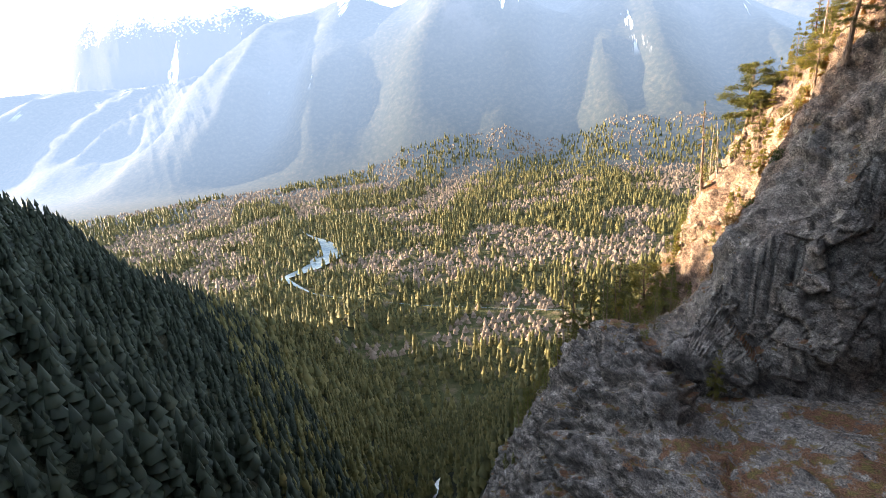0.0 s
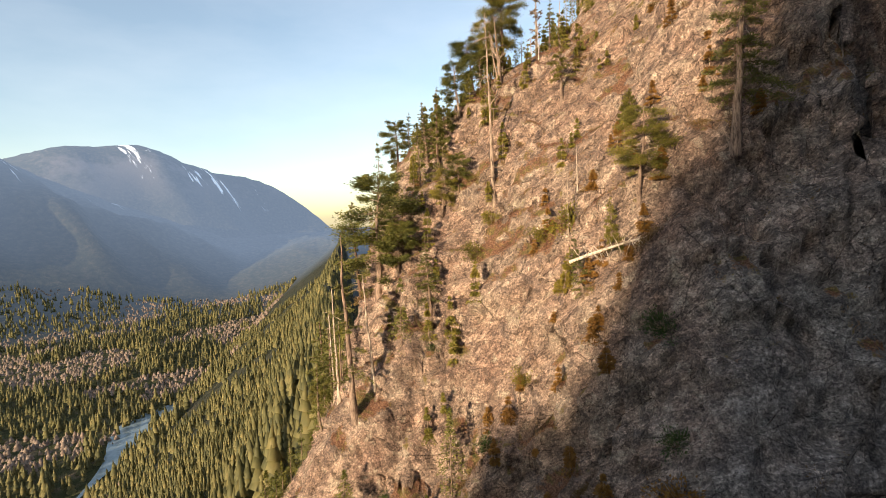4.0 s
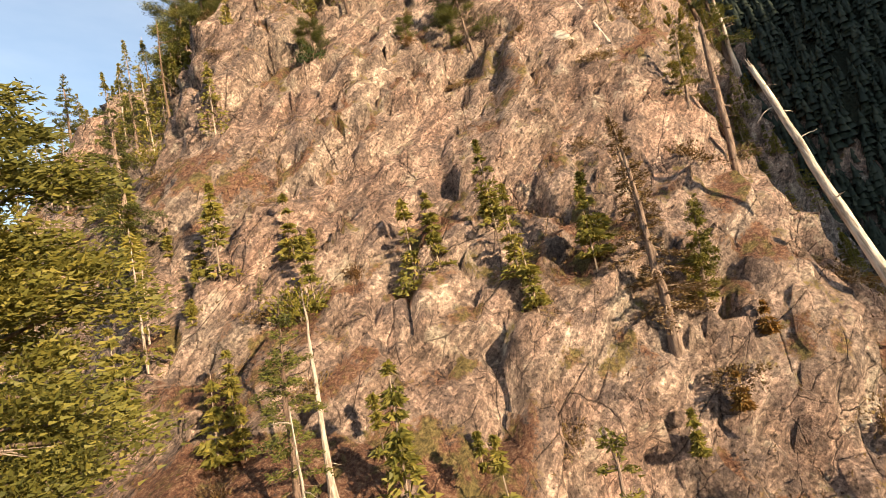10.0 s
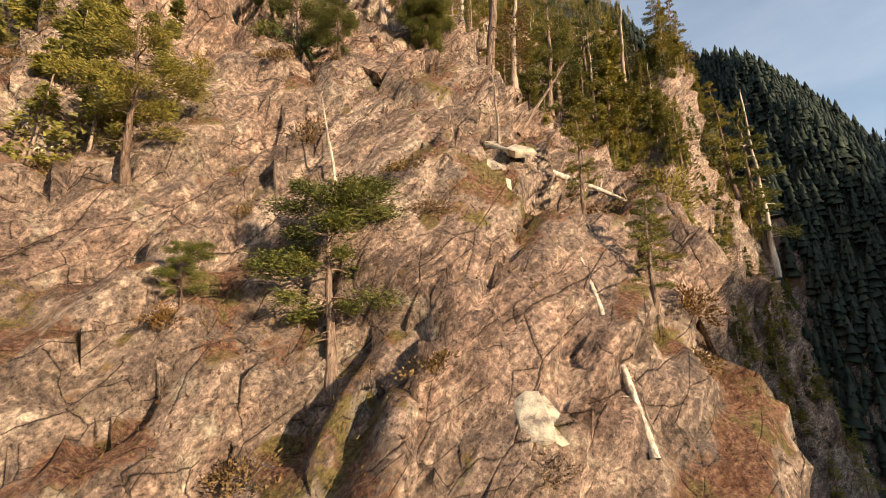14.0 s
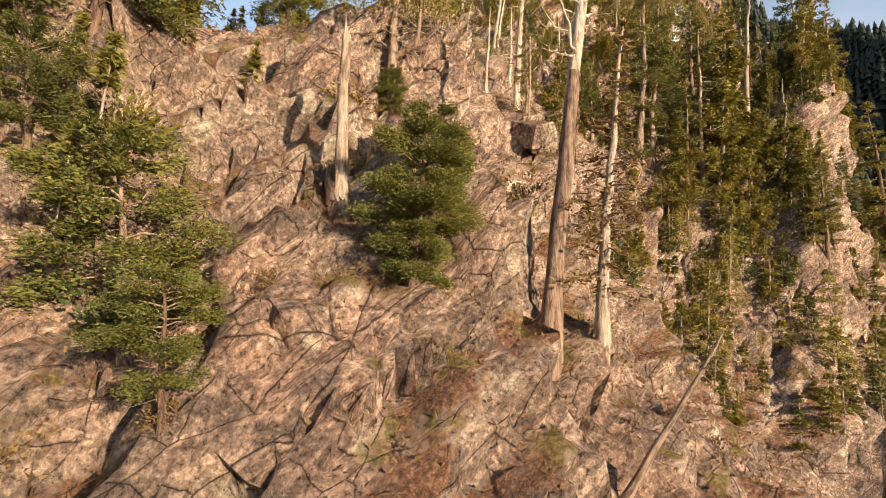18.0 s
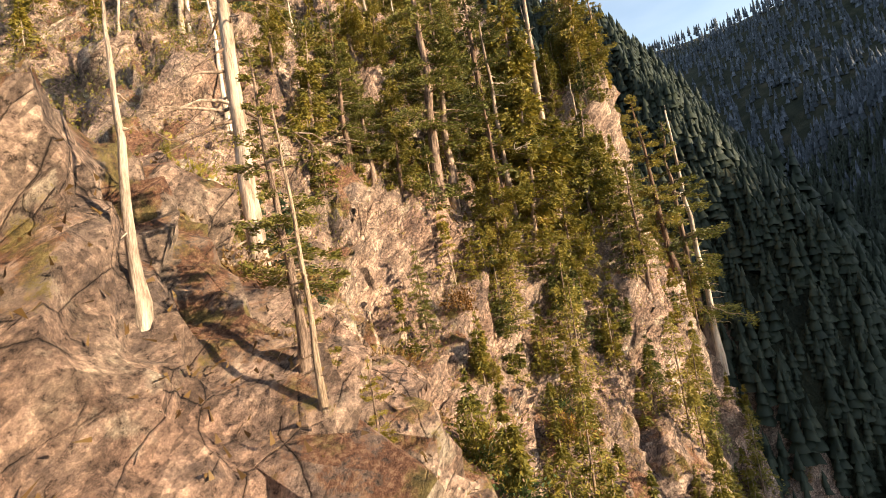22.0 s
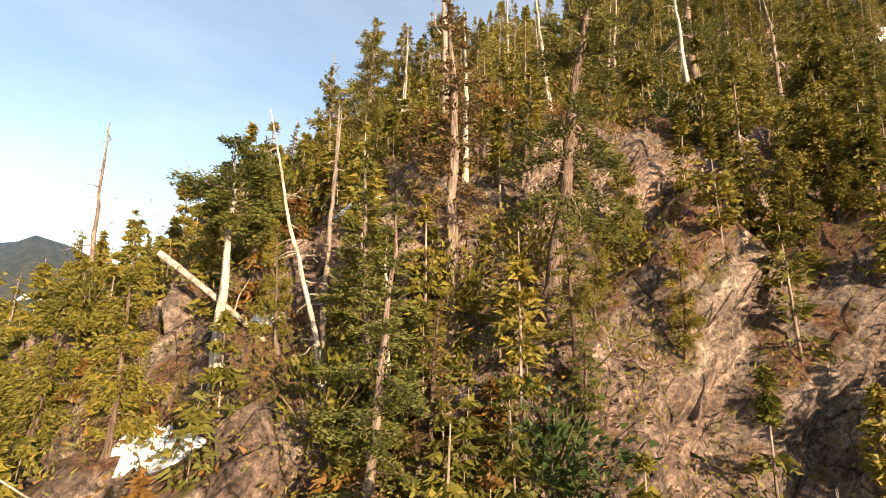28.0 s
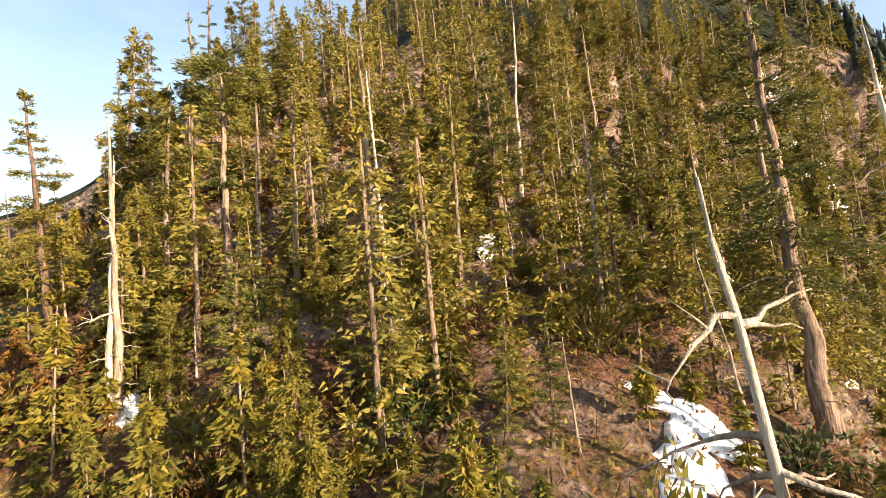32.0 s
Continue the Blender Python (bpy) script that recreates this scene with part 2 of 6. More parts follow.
    z = np.maximum(z, VALLEY + (main - VALLEY) * rise + 110 * spurs * rise * (1 - rise) * 2 + 9 * fractal(x / 160, y / 90, a * 0, 4, 33, 0.55, True) * rise)
    back = np.interp(y, BACK_Y, BACK_Z)
    rise2 = smooth(-2900, -3800, x + 100 * value_noise(y / 300, x * 0, x * 0, 6))
    z = np.maximum(z, VALLEY + (back - VALLEY) * rise2 + 12 * fractal(x / 200, y / 110, a * 0, 4, 27, 0.55, True) * rise2)
    north = np.interp(x, [-900, -300, -71, 42, 351, 482, 800, 1600], [-100, 320, 390, 345, 268, 219, 160, 160])
    rise3 = smooth(1000, 2000, y + 110 * value_noise(x / 200, x * 0, x * 0, 15))
    z = np.maximum(z, VALLEY + (north - VALLEY) * rise3 + 14 * fractal(x / 110, y / 220, a * 0, 4, 61, 0.55, True) * rise3)
    return z


def spaced(lo, hi, step, far_lo, far_hi, grow=1.07):
    mid = list(np.arange(lo, hi + step / 2, step))
    out, s, v = [], step, hi
    while v < far_hi:
        s = min(s * grow, 60.0)
        v += s
        out.append(v)
    up = out
    out, s, v = [], step, lo
    while v > far_lo:
        s = min(s * grow, 60.0)
        v -= s
        out.append(v)
    return np.array(out[::-1] + mid + up)

# ---------------------------------------------------------------- materials
def material(name):
    m = bpy.data.materials.new(name)
    m.use_nodes = True
    nt = m.node_tree
    return m, nt.nodes, nt.links, nt.nodes["Principled BSDF"]


def node(nodes, kind, **values):
    n = nodes.new(kind)
    for key, value in values.items():
        n.inputs[key].default_value = value
    return n


def ramp(nodes, links, source, stops):
    r = nodes.new("ShaderNodeValToRGB")
    while len(r.color_ramp.elements) < len(stops):
        r.color_ramp.elements.new(0.5)
    for e, (p, c) in zip(r.color_ramp.elements, stops):
        e.position, e.color = p, (*c, 1)
    links.new(source, r.inputs[0])
    return r.outputs[0]


def mixed(nodes, links, factor, a, b, kind='MIX'):
    m = nodes.new("ShaderNodeMix")
    m.data_type, m.blend_type = 'RGBA', kind
    for s, v in ((0, factor), (6, a), (7, b)):
        if isinstance(v, (int, float)):
            m.inputs[s].default_value = v
        elif isinstance(v, tuple):
            m.inputs[s].default_value = (*v, 1)
        else:
            links.new(v, m.inputs[s])
    return m.outputs[2]


def math_node(nodes, links, op, a, b=0.0, c=None, clamp=False):
    m = nodes.new("ShaderNodeMath")
    m.operation, m.use_clamp = op, clamp
    for s, v in ((0, a), (1, b), (2, c)):
        if v is None:
            continue
        if isinstance(v, (int, float)):
            m.inputs[s].default_value = v
        else:
            links.new(v, m.inputs[s])
    return m.outputs[0]


def place_vector(nodes, links, scale=(1, 1, 1), turn=(0, 0, 0)):
    g = nodes.new("ShaderNodeNewGeometry")
    mp = nodes.new("ShaderNodeMapping")
    mp.inputs["Scale"].default_value = scale
    mp.inputs["Rotation"].default_value = [radians(t) for t in turn]
    links.new(g.outputs["Position"], mp.inputs[0])
    return mp.outputs[0], g




def rock_material():
    m, n, l, b = material("weathered_rock")
    v, g = place_vector(n, l)

    def dotted(way, scale):
        d = n.new("ShaderNodeVectorMath")
        d.operation = 'DOT_PRODUCT'
        l.new(g.outputs["Position"], d.inputs[0])
        d.inputs[1].default_value = Vector(way) * scale
        return d.outputs["Value"]

    # the rock splits along one grain, up and across the face
    grain = n.new("ShaderNodeCombineXYZ")
    for k, (way, scale) in enumerate((((0.467, -0.530, 0.707), 0.42), ((0.467, -0.530, -0.707), 1.25), ((CA, CB, 0.0), 0.8))):
        l.new(dotted(way, scale), grain.inputs[k])
    vj = grain.outputs[0]
    big = node(n, "ShaderNodeTexNoise", Scale=0.16, Detail=5.0, Roughness=0.6)
    l.new(v, big.inputs[0])
    mid = node(n, "ShaderNodeTexNoise", Scale=0.75, Detail=9.0, Roughness=0.70)
    l.new(vj, mid.inputs[0])
    crust = node(n, "ShaderNodeTexNoise", Scale=0.75, Detail=7.0, Roughness=0.68)
    l.new(v, crust.inputs[0])
    fine = node(n, "ShaderNodeTexNoise", Scale=7.0, Detail=9.0, Roughness=0.80)
    l.new(v, fine.inputs[0])
    wv = mixed(n, l, 0.22, vj, mid.outputs[1], 'ADD')
    # slabs and chips, each of its own tone
    chips = []
    for scale, space in ((0.55, wv), (1.9, wv), (6.0, wv)):
        vo = node(n, "ShaderNodeTexVoronoi", Scale=scale)
        l.new(space, vo.inputs[0])
        sp = n.new("ShaderNodeSeparateColor")
        l.new(vo.outputs["Color"], sp.inputs[0])
        chips.append(sp.outputs[0])
    col = ramp(n, l, mid.outputs[0], [(0.30, (0.20, 0.145, 0.12)), (0.43, (0.32, 0.23, 0.185)), (0.56, (0.40, 0.30, 0.245)), (0.70, (0.56, 0.46, 0.375))])
    tint = ramp(n, l, big.outputs[0], [(0.3, (0.94, 0.77, 0.67)), (0.5, (0.98, 0.92, 0.84)), (0.7, (0.92, 0.98, 0.92))])
    col = mixed(n, l, 0.8, col, tint, 'MULTIPLY')
    for c, lo, hi in ((chips[0], 0.76, 1.12), (chips[1], 0.66, 1.20), (chips[2], 0.58, 1.30)):
        col = mixed(n, l, 1.0, col, ramp(n, l, c, [(0.0, (lo,) * 3), (1.0, (hi,) * 3)]), 'MULTIPLY')
    # pale crusts of lichen, and a dark film where water runs
    pale = ramp(n, l, crust.outputs[0], [(0.56, (0, 0, 0)), (0.66, (0.6, 0.6, 0.6))])
    col = mixed(n, l, pale, col, (0.58, 0.50, 0.38))
    film = ramp(n, l, crust.outputs[0], [(0.37, (0.8, 0.8, 0.8)), (0.46, (0, 0, 0))])
    col = mixed(n, l, film, col, (0.13, 0.095, 0.08))
    # the wall beside the ravine is greyer; its shade is painted into the colour
    along_b = math_node(n, l, 'ADD', dotted((CB, -CA, 0.0), 1.0), math_node(n, l, 'MULTIPLY', math_node(n, l, 'SUBTRACT', big.outputs[0], 0.5), 16.0))
    low = math_node(n, l, 'MULTIPLY', ramp(n, l, math_node(n, l, 'DIVIDE', math_node(n, l, 'ADD', along_b, 10.0), 20.0, clamp=True), [(0.15, (0, 0, 0)), (0.55, (1, 1, 1))]), ramp(n, l, math_node(n, l, 'DIVIDE', dotted((0, 0, 1), 1.0), 100.0, clamp=True), [(0.25, (1, 1, 1)), (0.50, (0, 0, 0))]))
    hs = n.new("ShaderNodeHueSaturation")
    hs.inputs["Saturation"].default_value, hs.inputs["Value"].default_value = 0.36, 0.86
    l.new(low, hs.inputs["Fac"])
    l.new(col, hs.inputs["Color"])
    col = hs.outputs[0]
    # fine speckle of crystals and lichen
    sp = ramp(n, l, fine.outputs[0], [(0.37, (0.13, 0.11, 0.10)), (0.455, (0.66, 0.63, 0.61)), (0.54, (1.0, 0.97, 0.94)), (0.62, (1.75, 1.70, 1.58))])
    col = mixed(n, l, 1.0, col, sp, 'MULTIPLY')
    # joints with the grain, long and thin
    joints = []
    for scale, w0 in ((0.33, 0.0045), (1.0, 0.008)):
        vo = node(n, "ShaderNodeTexVoronoi", Scale=scale)
        vo.feature = 'DISTANCE_TO_EDGE'
        l.new(wv, vo.inputs[0])
        joints.append(ramp(n, l, vo.outputs[0], [(0.0, (0.0,) * 3), (w0, (0.75,) * 3), (w0 * 3, (1.0,) * 3)]))
    gate = ramp(n, l, chips[0], [(0.40, (0, 0, 0)), (0.48, (1, 1, 1))])
    gate2 = ramp(n, l, mid.outputs[0], [(0.47, (1, 1, 1)), (0.55, (0, 0, 0))])
    j1 = mixed(n, l, gate, (1.0, 1.0, 1.0), joints[0])
    j2 = mixed(n, l, gate2, (1.0, 1.0, 1.0), joints[1])
    j = mixed(n, l, 1.0, j1, j2, 'MULTIPLY')
    dark = mixed(n, l, j, (0.10, 0.08, 0.07), (1.0, 1.0, 1.0))
    col = mixed(n, l, 0.9, col, dark, 'MULTIPLY')
    # brown heath litter lies where it is flat enough
    sep = n.new("ShaderNodeSeparateXYZ")
    l.new(g.outputs["Normal"], sep.inputs[0])
    lay = math_node(n, l, 'ADD', math_node(n, l, 'MULTIPLY', sep.outputs[2], 0.62), math_node(n, l, 'MULTIPLY', math_node(n, l, 'SUBTRACT', big.outputs[0], 0.5), 1.5))
    lay = math_node(n, l, 'ADD', lay, math_node(n, l, 'MULTIPLY', math_node(n, l, 'SUBTRACT', crust.outputs[0], 0.5), 1.0))
    lay = math_node(n, l, 'ADD', lay, math_node(n, l, 'MULTIPLY', math_node(n, l, 'SUBTRACT', fine.outputs[0], 0.5), 0.6))
    duff = ramp(n, l, fine.outputs[0], [(0.36, (0.035, 0.016, 0.010)), (0.5, (0.16, 0.072, 0.040)), (0.64, (0.36, 0.22, 0.13))])
    moss = ramp(n, l, fine.outputs[0], [(0.36, (0.03, 0.026, 0.01)), (0.52, (0.16, 0.115, 0.038)), (0.66, (0.29, 0.22, 0.085))])
    soil = mixed(n, l, ramp(n, l, crust.outputs[0], [(0.52, (0, 0, 0)), (0.6, (1, 1, 1))]), duff, moss)
    on = ramp(n, l, math_node(n, l, 'SUBTRACT', lay, math_node(n, l, 'MULTIPLY', low, 0.16)), [(0.42, (0, 0, 0)), (0.48, (1, 1, 1))])
    col = mixed(n, l, on, col, soil)
    l.new(col, b.inputs["Base Color"])
    b.inputs["Roughness"].default_value = 0.9
    b.inputs["Specular IOR Level"].default_value = 0.25
    hgt = math_node(n, l, 'ADD', math_node(n, l, 'MULTIPLY', mid.outputs[0], 0.6), math_node(n, l, 'MULTIPLY', fine.outputs[0], 0.34))
    for c, w in ((chips[0], 0.30), (chips[1], 0.34), (chips[2], 0.24), (j, 0.30)):
        hgt = math_node(n, l, 'ADD', hgt, math_node(n, l, 'MULTIPLY', c, w))
    bp = node(n, "ShaderNodeBump", Strength=1.0, Distance=0.40)
    l.new(hgt, bp.inputs["Height"])
    l.new(bp.outputs[0], b.inputs["Normal"])
    return m


def ground_material(name, haze_glow=0.0):
    """Forest floor, snow patches, far wooded slopes, bare crags and summit snow."""
    m, n, l, b = material(name)
    v, g = place_vector(n, l)
    big = node(n, "ShaderNodeTexNoise", Scale=0.004, Detail=9.0, Roughness=0.62)
    mid = node(n, "ShaderNodeTexNoise", Scale=0.05, Detail=8.0, Roughness=0.65)
    fine = node(n, "ShaderNodeTexNoise", Scale=0.9, Detail=8.0, Roughness=0.7)
    for t in (big, mid, fine):
        l.new(v, t.inputs[0])
    # wooded slopes, with the shade on them put into the dark tone
    col = ramp(n, l, mid.outputs[0], [(0.3, (0.018, 0.022, 0.016)), (0.5, (0.035, 0.038, 0.024)), (0.68, (0.07, 0.06, 0.04))])
    bare = ramp(n, l, fine.outputs[0], [(0.3, (0.05, 0.045, 0.04)), (0.7, (0.14, 0.125, 0.11))])
    sep = n.new("ShaderNodeSeparateXYZ")
    l.new(g.outputs["Normal"], sep.inputs[0])
    posn = n.new("ShaderNodeSeparateXYZ")
    l.new(g.outputs["Position"], posn.inputs[0])
    steep = math_node(n, l, 'SUBTRACT', 1.0, sep.outputs[2])
    # grassy river flats
    flats = ramp(n, l, mid.outputs[0], [(0.3, (0.035, 0.042, 0.016)), (0.5, (0.07, 0.07, 0.03)), (0.68, (0.19, 0.14, 0.09))])
    col = mixed(n, l, ramp(n, l, math_node(n, l, 'DIVIDE', math_node(n, l, 'ADD', posn.outputs[2], 262.0), 100.0), [(0.08, (1, 1, 1)), (0.25, (0, 0, 0))]), col, flats) if not haze_glow else col
    high = ramp(n, l, math_node(n, l, 'DIVIDE', posn.outputs[2], 1000.0), [(0.16, (0, 0, 0)), (0.42, (1, 1, 1))])
    r = math_node(n, l, 'MULTIPLY', high, ramp(n, l, math_node(n, l, 'ADD', steep, math_node(n, l, 'MULTIPLY', math_node(n, l, 'SUBTRACT', big.outputs[0], 0.5), 1.2)), [(0.26, (0, 0, 0)), (0.40, (1, 1, 1))]))
    col = mixed(n, l, r, col, bare)
    snow = math_node(n, l, 'ADD', math_node(n, l, 'DIVIDE', posn.outputs[2], 900.0), math_node(n, l, 'MULTIPLY', math_node(n, l, 'SUBTRACT', mid.outputs[0], 0.5), 0.9))
    snow = math_node(n, l, 'ADD', snow, math_node(n, l, 'MULTIPLY', math_node(n, l, 'SUBTRACT', big.outputs[0], 0.5), 0.8))
    on = ramp(n, l, snow, [(0.80, (0, 0, 0)), (0.86, (1, 1, 1))])
    col = mixed(n, l, on, col, (0.80, 0.82, 0.86))
    if haze_glow:
        # snow left in the gullies that run down the slopes
        vs, _ = place_vector(n, l, (0.0006, 0.0075, 0.0016))
        gul = node(n, "ShaderNodeTexNoise", Scale=1.0, Detail=5.0, Roughness=0.62)
        l.new(vs, gul.inputs[0])
        streak = math_node(n, l, 'MULTIPLY', ramp(n, l, gul.outputs[0], [(0.635, (0, 0, 0)), (0.655, (1, 1, 1))]), ramp(n, l, math_node(n, l, 'DIVIDE', posn.outputs[2], 1000.0), [(0.10, (0, 0, 0)), (0.22, (1, 1, 1))]))
        col = mixed(n, l, streak, col, (0.80, 0.82, 0.86))
    l.new(col, b.inputs["Base Color"])
    b.inputs["Roughness"].default_value = 0.95
    b.inputs["Specular IOR Level"].default_value = 0.1
    bp = node(n, "ShaderNodeBump", Strength=1.0, Distance=2.0 if haze_glow else 6.0)
    l.new(math_node(n, l, 'ADD', mid.outputs[0], math_node(n, l, 'MULTIPLY', fine.outputs[0], 0.15)), bp.inputs["Height"])
    l.new(bp.outputs[0], b.inputs["Normal"])
    if haze_glow:
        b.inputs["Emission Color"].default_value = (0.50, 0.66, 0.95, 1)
        # haze painted as a blue glow, stronger with distance from the origin
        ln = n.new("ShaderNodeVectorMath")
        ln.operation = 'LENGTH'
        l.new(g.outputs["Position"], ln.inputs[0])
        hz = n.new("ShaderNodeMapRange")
        hz.inputs[1].default_value, hz.inputs[2].default_value, hz.inputs[4].default_value = 1450, 2700, haze_glow
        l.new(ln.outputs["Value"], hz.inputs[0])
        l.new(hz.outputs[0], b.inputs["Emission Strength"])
    return m


def bark_material(name, dark, light, scale=5.0):
    m, n, l, b = material(name)
    tc = n.new("ShaderNodeTexCoord")
    mp = n.new("ShaderNodeMapping")
    mp.inputs["Scale"].default_value = (scale, scale, scale * 0.16)
    l.new(tc.outputs["Object"], mp.inputs[0])
    t = node(n, "ShaderNodeTexNoise", Scale=1.6, Detail=8.0, Roughness=0.7)
    l.new(mp.outputs[0], t.inputs[0])
    t2 = node(n, "ShaderNodeTexNoise", Scale=0.9, Detail=6.0, Roughness=0.7)
    l.new(tc.outputs["Object"], t2.inputs[0])
    col = ramp(n, l, t.outputs[0], [(0.38, dark), (0.58, light)])
    oi = n.new("ShaderNodeObjectInfo")
    shade = ramp(n, l, math_node(n, l, 'ADD', math_node(n, l, 'MULTIPLY', oi.outputs["Random"], 0.5), math_node(n, l, 'MULTIPLY', t2.outputs[0], 0.5)), [(0.25, (0.50, 0.42, 0.37)), (0.5, (0.9, 0.85, 0.82)), (0.75, (1.2, 1.18, 1.14))])
    l.new(mixed(n, l, 1.0, col, shade, 'MULTIPLY'), b.inputs["Base Color"])
    b.inputs["Roughness"].default_value = 0.9
    b.inputs["Specular IOR Level"].default_value = 0.2
    bp = node(n, "ShaderNodeBump", Strength=1.0, Distance=0.10)
    l.new(t.outputs[0], bp.inputs["Height"])
    l.new(bp.outputs[0], b.inputs["Normal"])
    return m


def leaf_material(name, stops, glow=0.25):
    m, n, l, b = material(name)
    g = n.new("ShaderNodeNewGeometry")
    oi = n.new("ShaderNodeObjectInfo")
    v, _ = place_vector(n, l)
    t = node(n, "ShaderNodeTexNoise", Scale=0.35, Detail=4.0)
    l.new(v, t.inputs[0])
    k = math_node(n, l, 'ADD', math_node(n, l, 'MULTIPLY', g.outputs["Random Per Island"], 0.45), math_node(n, l, 'MULTIPLY', oi.outputs["Random"], 0.30))
    k = math_node(n, l, 'ADD', k, math_node(n, l, 'MULTIPLY', math_node(n, l, 'SUBTRACT', t.outputs[0], 0.38), 0.9))
    col = ramp(n, l, k, stops)
    l.new(col, b.inputs["Base Color"])
    b.inputs["Roughness"].default_value = 0.6
    b.inputs["Specular IOR Level"].default_value = 0.25
    tr = n.new("ShaderNodeBsdfTranslucent")
    l.new(col, tr.inputs[0])
    mx = n.new("ShaderNodeMixShader")
    mx.inputs[0].default_value = glow
    l.new(b.outputs[0], mx.inputs[1])
    l.new(tr.outputs[0], mx.inputs[2])
    l.new(mx.outputs[0], n["Material Output"].inputs[0])
    return m


ROCK = rock_material()
LAND = ground_material("wooded_land")
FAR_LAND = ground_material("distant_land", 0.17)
BARK = bark_material("conifer_bark", (0.09, 0.06, 0.045), (0.33, 0.24, 0.18))
GREY_WOOD = bark_material("bleached_wood", (0.26, 0.20, 0.15), (0.66, 0.57, 0.46), 4.0)
PALE_BARK = bark_material("pale_flaking_bark", (0.12, 0.085, 0.06), (0.44, 0.34, 0.26), 4.0)
TWIG = bark_material("dead_twigs", (0.13, 0.09, 0.06), (0.40, 0.30, 0.21))
NEEDLES = leaf_material("conifer_needles", [(0.0, (0.032, 0.04, 0.012)), (0.4, (0.095, 0.098, 0.021)), (0.75, (0.185, 0.168, 0.033)), (1.0, (0.27, 0.21, 0.046))])
CEDAR = leaf_material("cedar_sprays", [(0.0, (0.05, 0.055, 0.010)), (0.4, (0.145, 0.124, 0.018)), (0.75, (0.25, 0.192, 0.027)), (1.0, (0.33, 0.215, 0.035))])
SHRUB = leaf_material("brown_shrub_leaves", [(0.0, (0.05, 0.025, 0.012)), (0.4, (0.13, 0.075, 0.025)), (0.75, (0.20, 0.125, 0.04)), (1.0, (0.10, 0.11, 0.025))], 0.15)
# paler copy for the far firs: low sun and haze put into the colour
FAR_NEEDLES = leaf_material("sunlit_far_needles", [(0.0, (0.08, 0.085, 0.04)), (0.4, (0.20, 0.18, 0.07)), (0.8, (0.35, 0.28, 0.11)), (1.0, (0.45, 0.35, 0.16))], 0.45)
# darker copy for the far side of the ravine, shade put into the colour
SHADE_NEEDLES = leaf_material("shaded_fir_needles", [(0.0, (0.013, 0.019, 0.013)), (0.5, (0.028, 0.037, 0.022)), (1.0, (0.055, 0.06, 0.037))], 0.1)

OLIVE = leaf_material("olive_needles", [(0.0, (0.06, 0.062, 0.015)), (0.4, (0.155, 0.14, 0.027)), (0.75, (0.27, 0.215, 0.04)), (1.0, (0.36, 0.265, 0.055))], 0.3)
SPRUCE = leaf_material("spruce_needles", [(0.0, (0.03, 0.05, 0.025)), (0.5, (0.07, 0.10, 0.045)), (1.0, (0.13, 0.16, 0.08))])
ORANGE = leaf_material("rusty_leaves", [(0.0, (0.06, 0.03, 0.01)), (0.4, (0.16, 0.08, 0.018)), (0.75, (0.25, 0.12, 0.025)), (1.0, (0.22, 0.15, 0.04))], 0.2)
SALAL = leaf_material("salal_leaves", [(0.0, (0.02, 0.035, 0.01)), (0.5, (0.05, 0.075, 0.018)), (1.0, (0.10, 0.12, 0.03))], 0.15)
# snow-dusted needles, toned down to carry the far ridge's shade
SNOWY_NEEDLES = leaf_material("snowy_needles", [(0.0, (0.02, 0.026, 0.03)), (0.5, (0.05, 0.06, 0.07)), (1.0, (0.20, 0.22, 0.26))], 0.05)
ALDER = leaf_material("bare_alder_twigs", [(0.0, (0.16, 0.115, 0.085)), (0.5, (0.30, 0.22, 0.16)), (1.0, (0.44, 0.33, 0.25))], 0.1)


def snow_material():
    m, n, l, b = material("old_snow")
    v, g = place_vector(n, l)
    t = node(n, "ShaderNodeTexNoise", Scale=3.0, Detail=8.0, Roughness=0.65)
    l.new(v, t.inputs[0])
    l.new(ramp(n, l, t.outputs[0], [(0.25, (0.55, 0.50, 0.44)), (0.45, (0.80, 0.79, 0.78)), (0.7, (0.86, 0.87, 0.89))]), b.inputs["Base Color"])
    b.inputs["Roughness"].default_value = 0.7
    bp = node(n, "ShaderNodeBump", Strength=0.6, Distance=0.1)
    l.new(t.outputs[0], bp.inputs["Height"])
    l.new(bp.outputs[0], b.inputs["Normal"])
    return m


def water_material():
    m, n, l, b = material("river_water")
    v, g = place_vector(n, l)
    t = node(n, "ShaderNodeTexNoise", Scale=0.12, Detail=5.0)
    l.new(v, t.inputs[0])
    l.new(ramp(n, l, t.outputs[0], [(0.3, (0.16, 0.22, 0.24)), (0.7, (0.30, 0.36, 0.38))]), b.inputs["Base Color"])
    b.inputs["Roughness"].default_value = 0.22
    bp = node(n, "ShaderNodeBump", Strength=0.3, Distance=0.5)
    l.new(t.outputs[0], bp.inputs["Height"])
    l.new(bp.outputs[0], b.inputs["Normal"])
    return m


def fresh_material():
    m, n, l, b = material("fresh_rock")
    v, g = place_vector(n, l)
    t = node(n, "ShaderNodeTexNoise", Scale=2.2, Detail=9.0, Roughness=0.7)
    l.new(v, t.inputs[0])
    l.new(ramp(n, l, t.outputs[0], [(0.38, (0.15, 0.115, 0.09)), (0.47, (0.37, 0.30, 0.22)), (0.60, (0.55, 0.47, 0.34))]), b.inputs["Base Color"])
    b.inputs["Roughness"].default_value = 0.85
    bp = node(n, "ShaderNodeBump", Strength=0.8, Distance=0.15)
    l.new(t.outputs[0], bp.inputs["Height"])
    l.new(bp.outputs[0], b.inputs["Normal"])
    return m


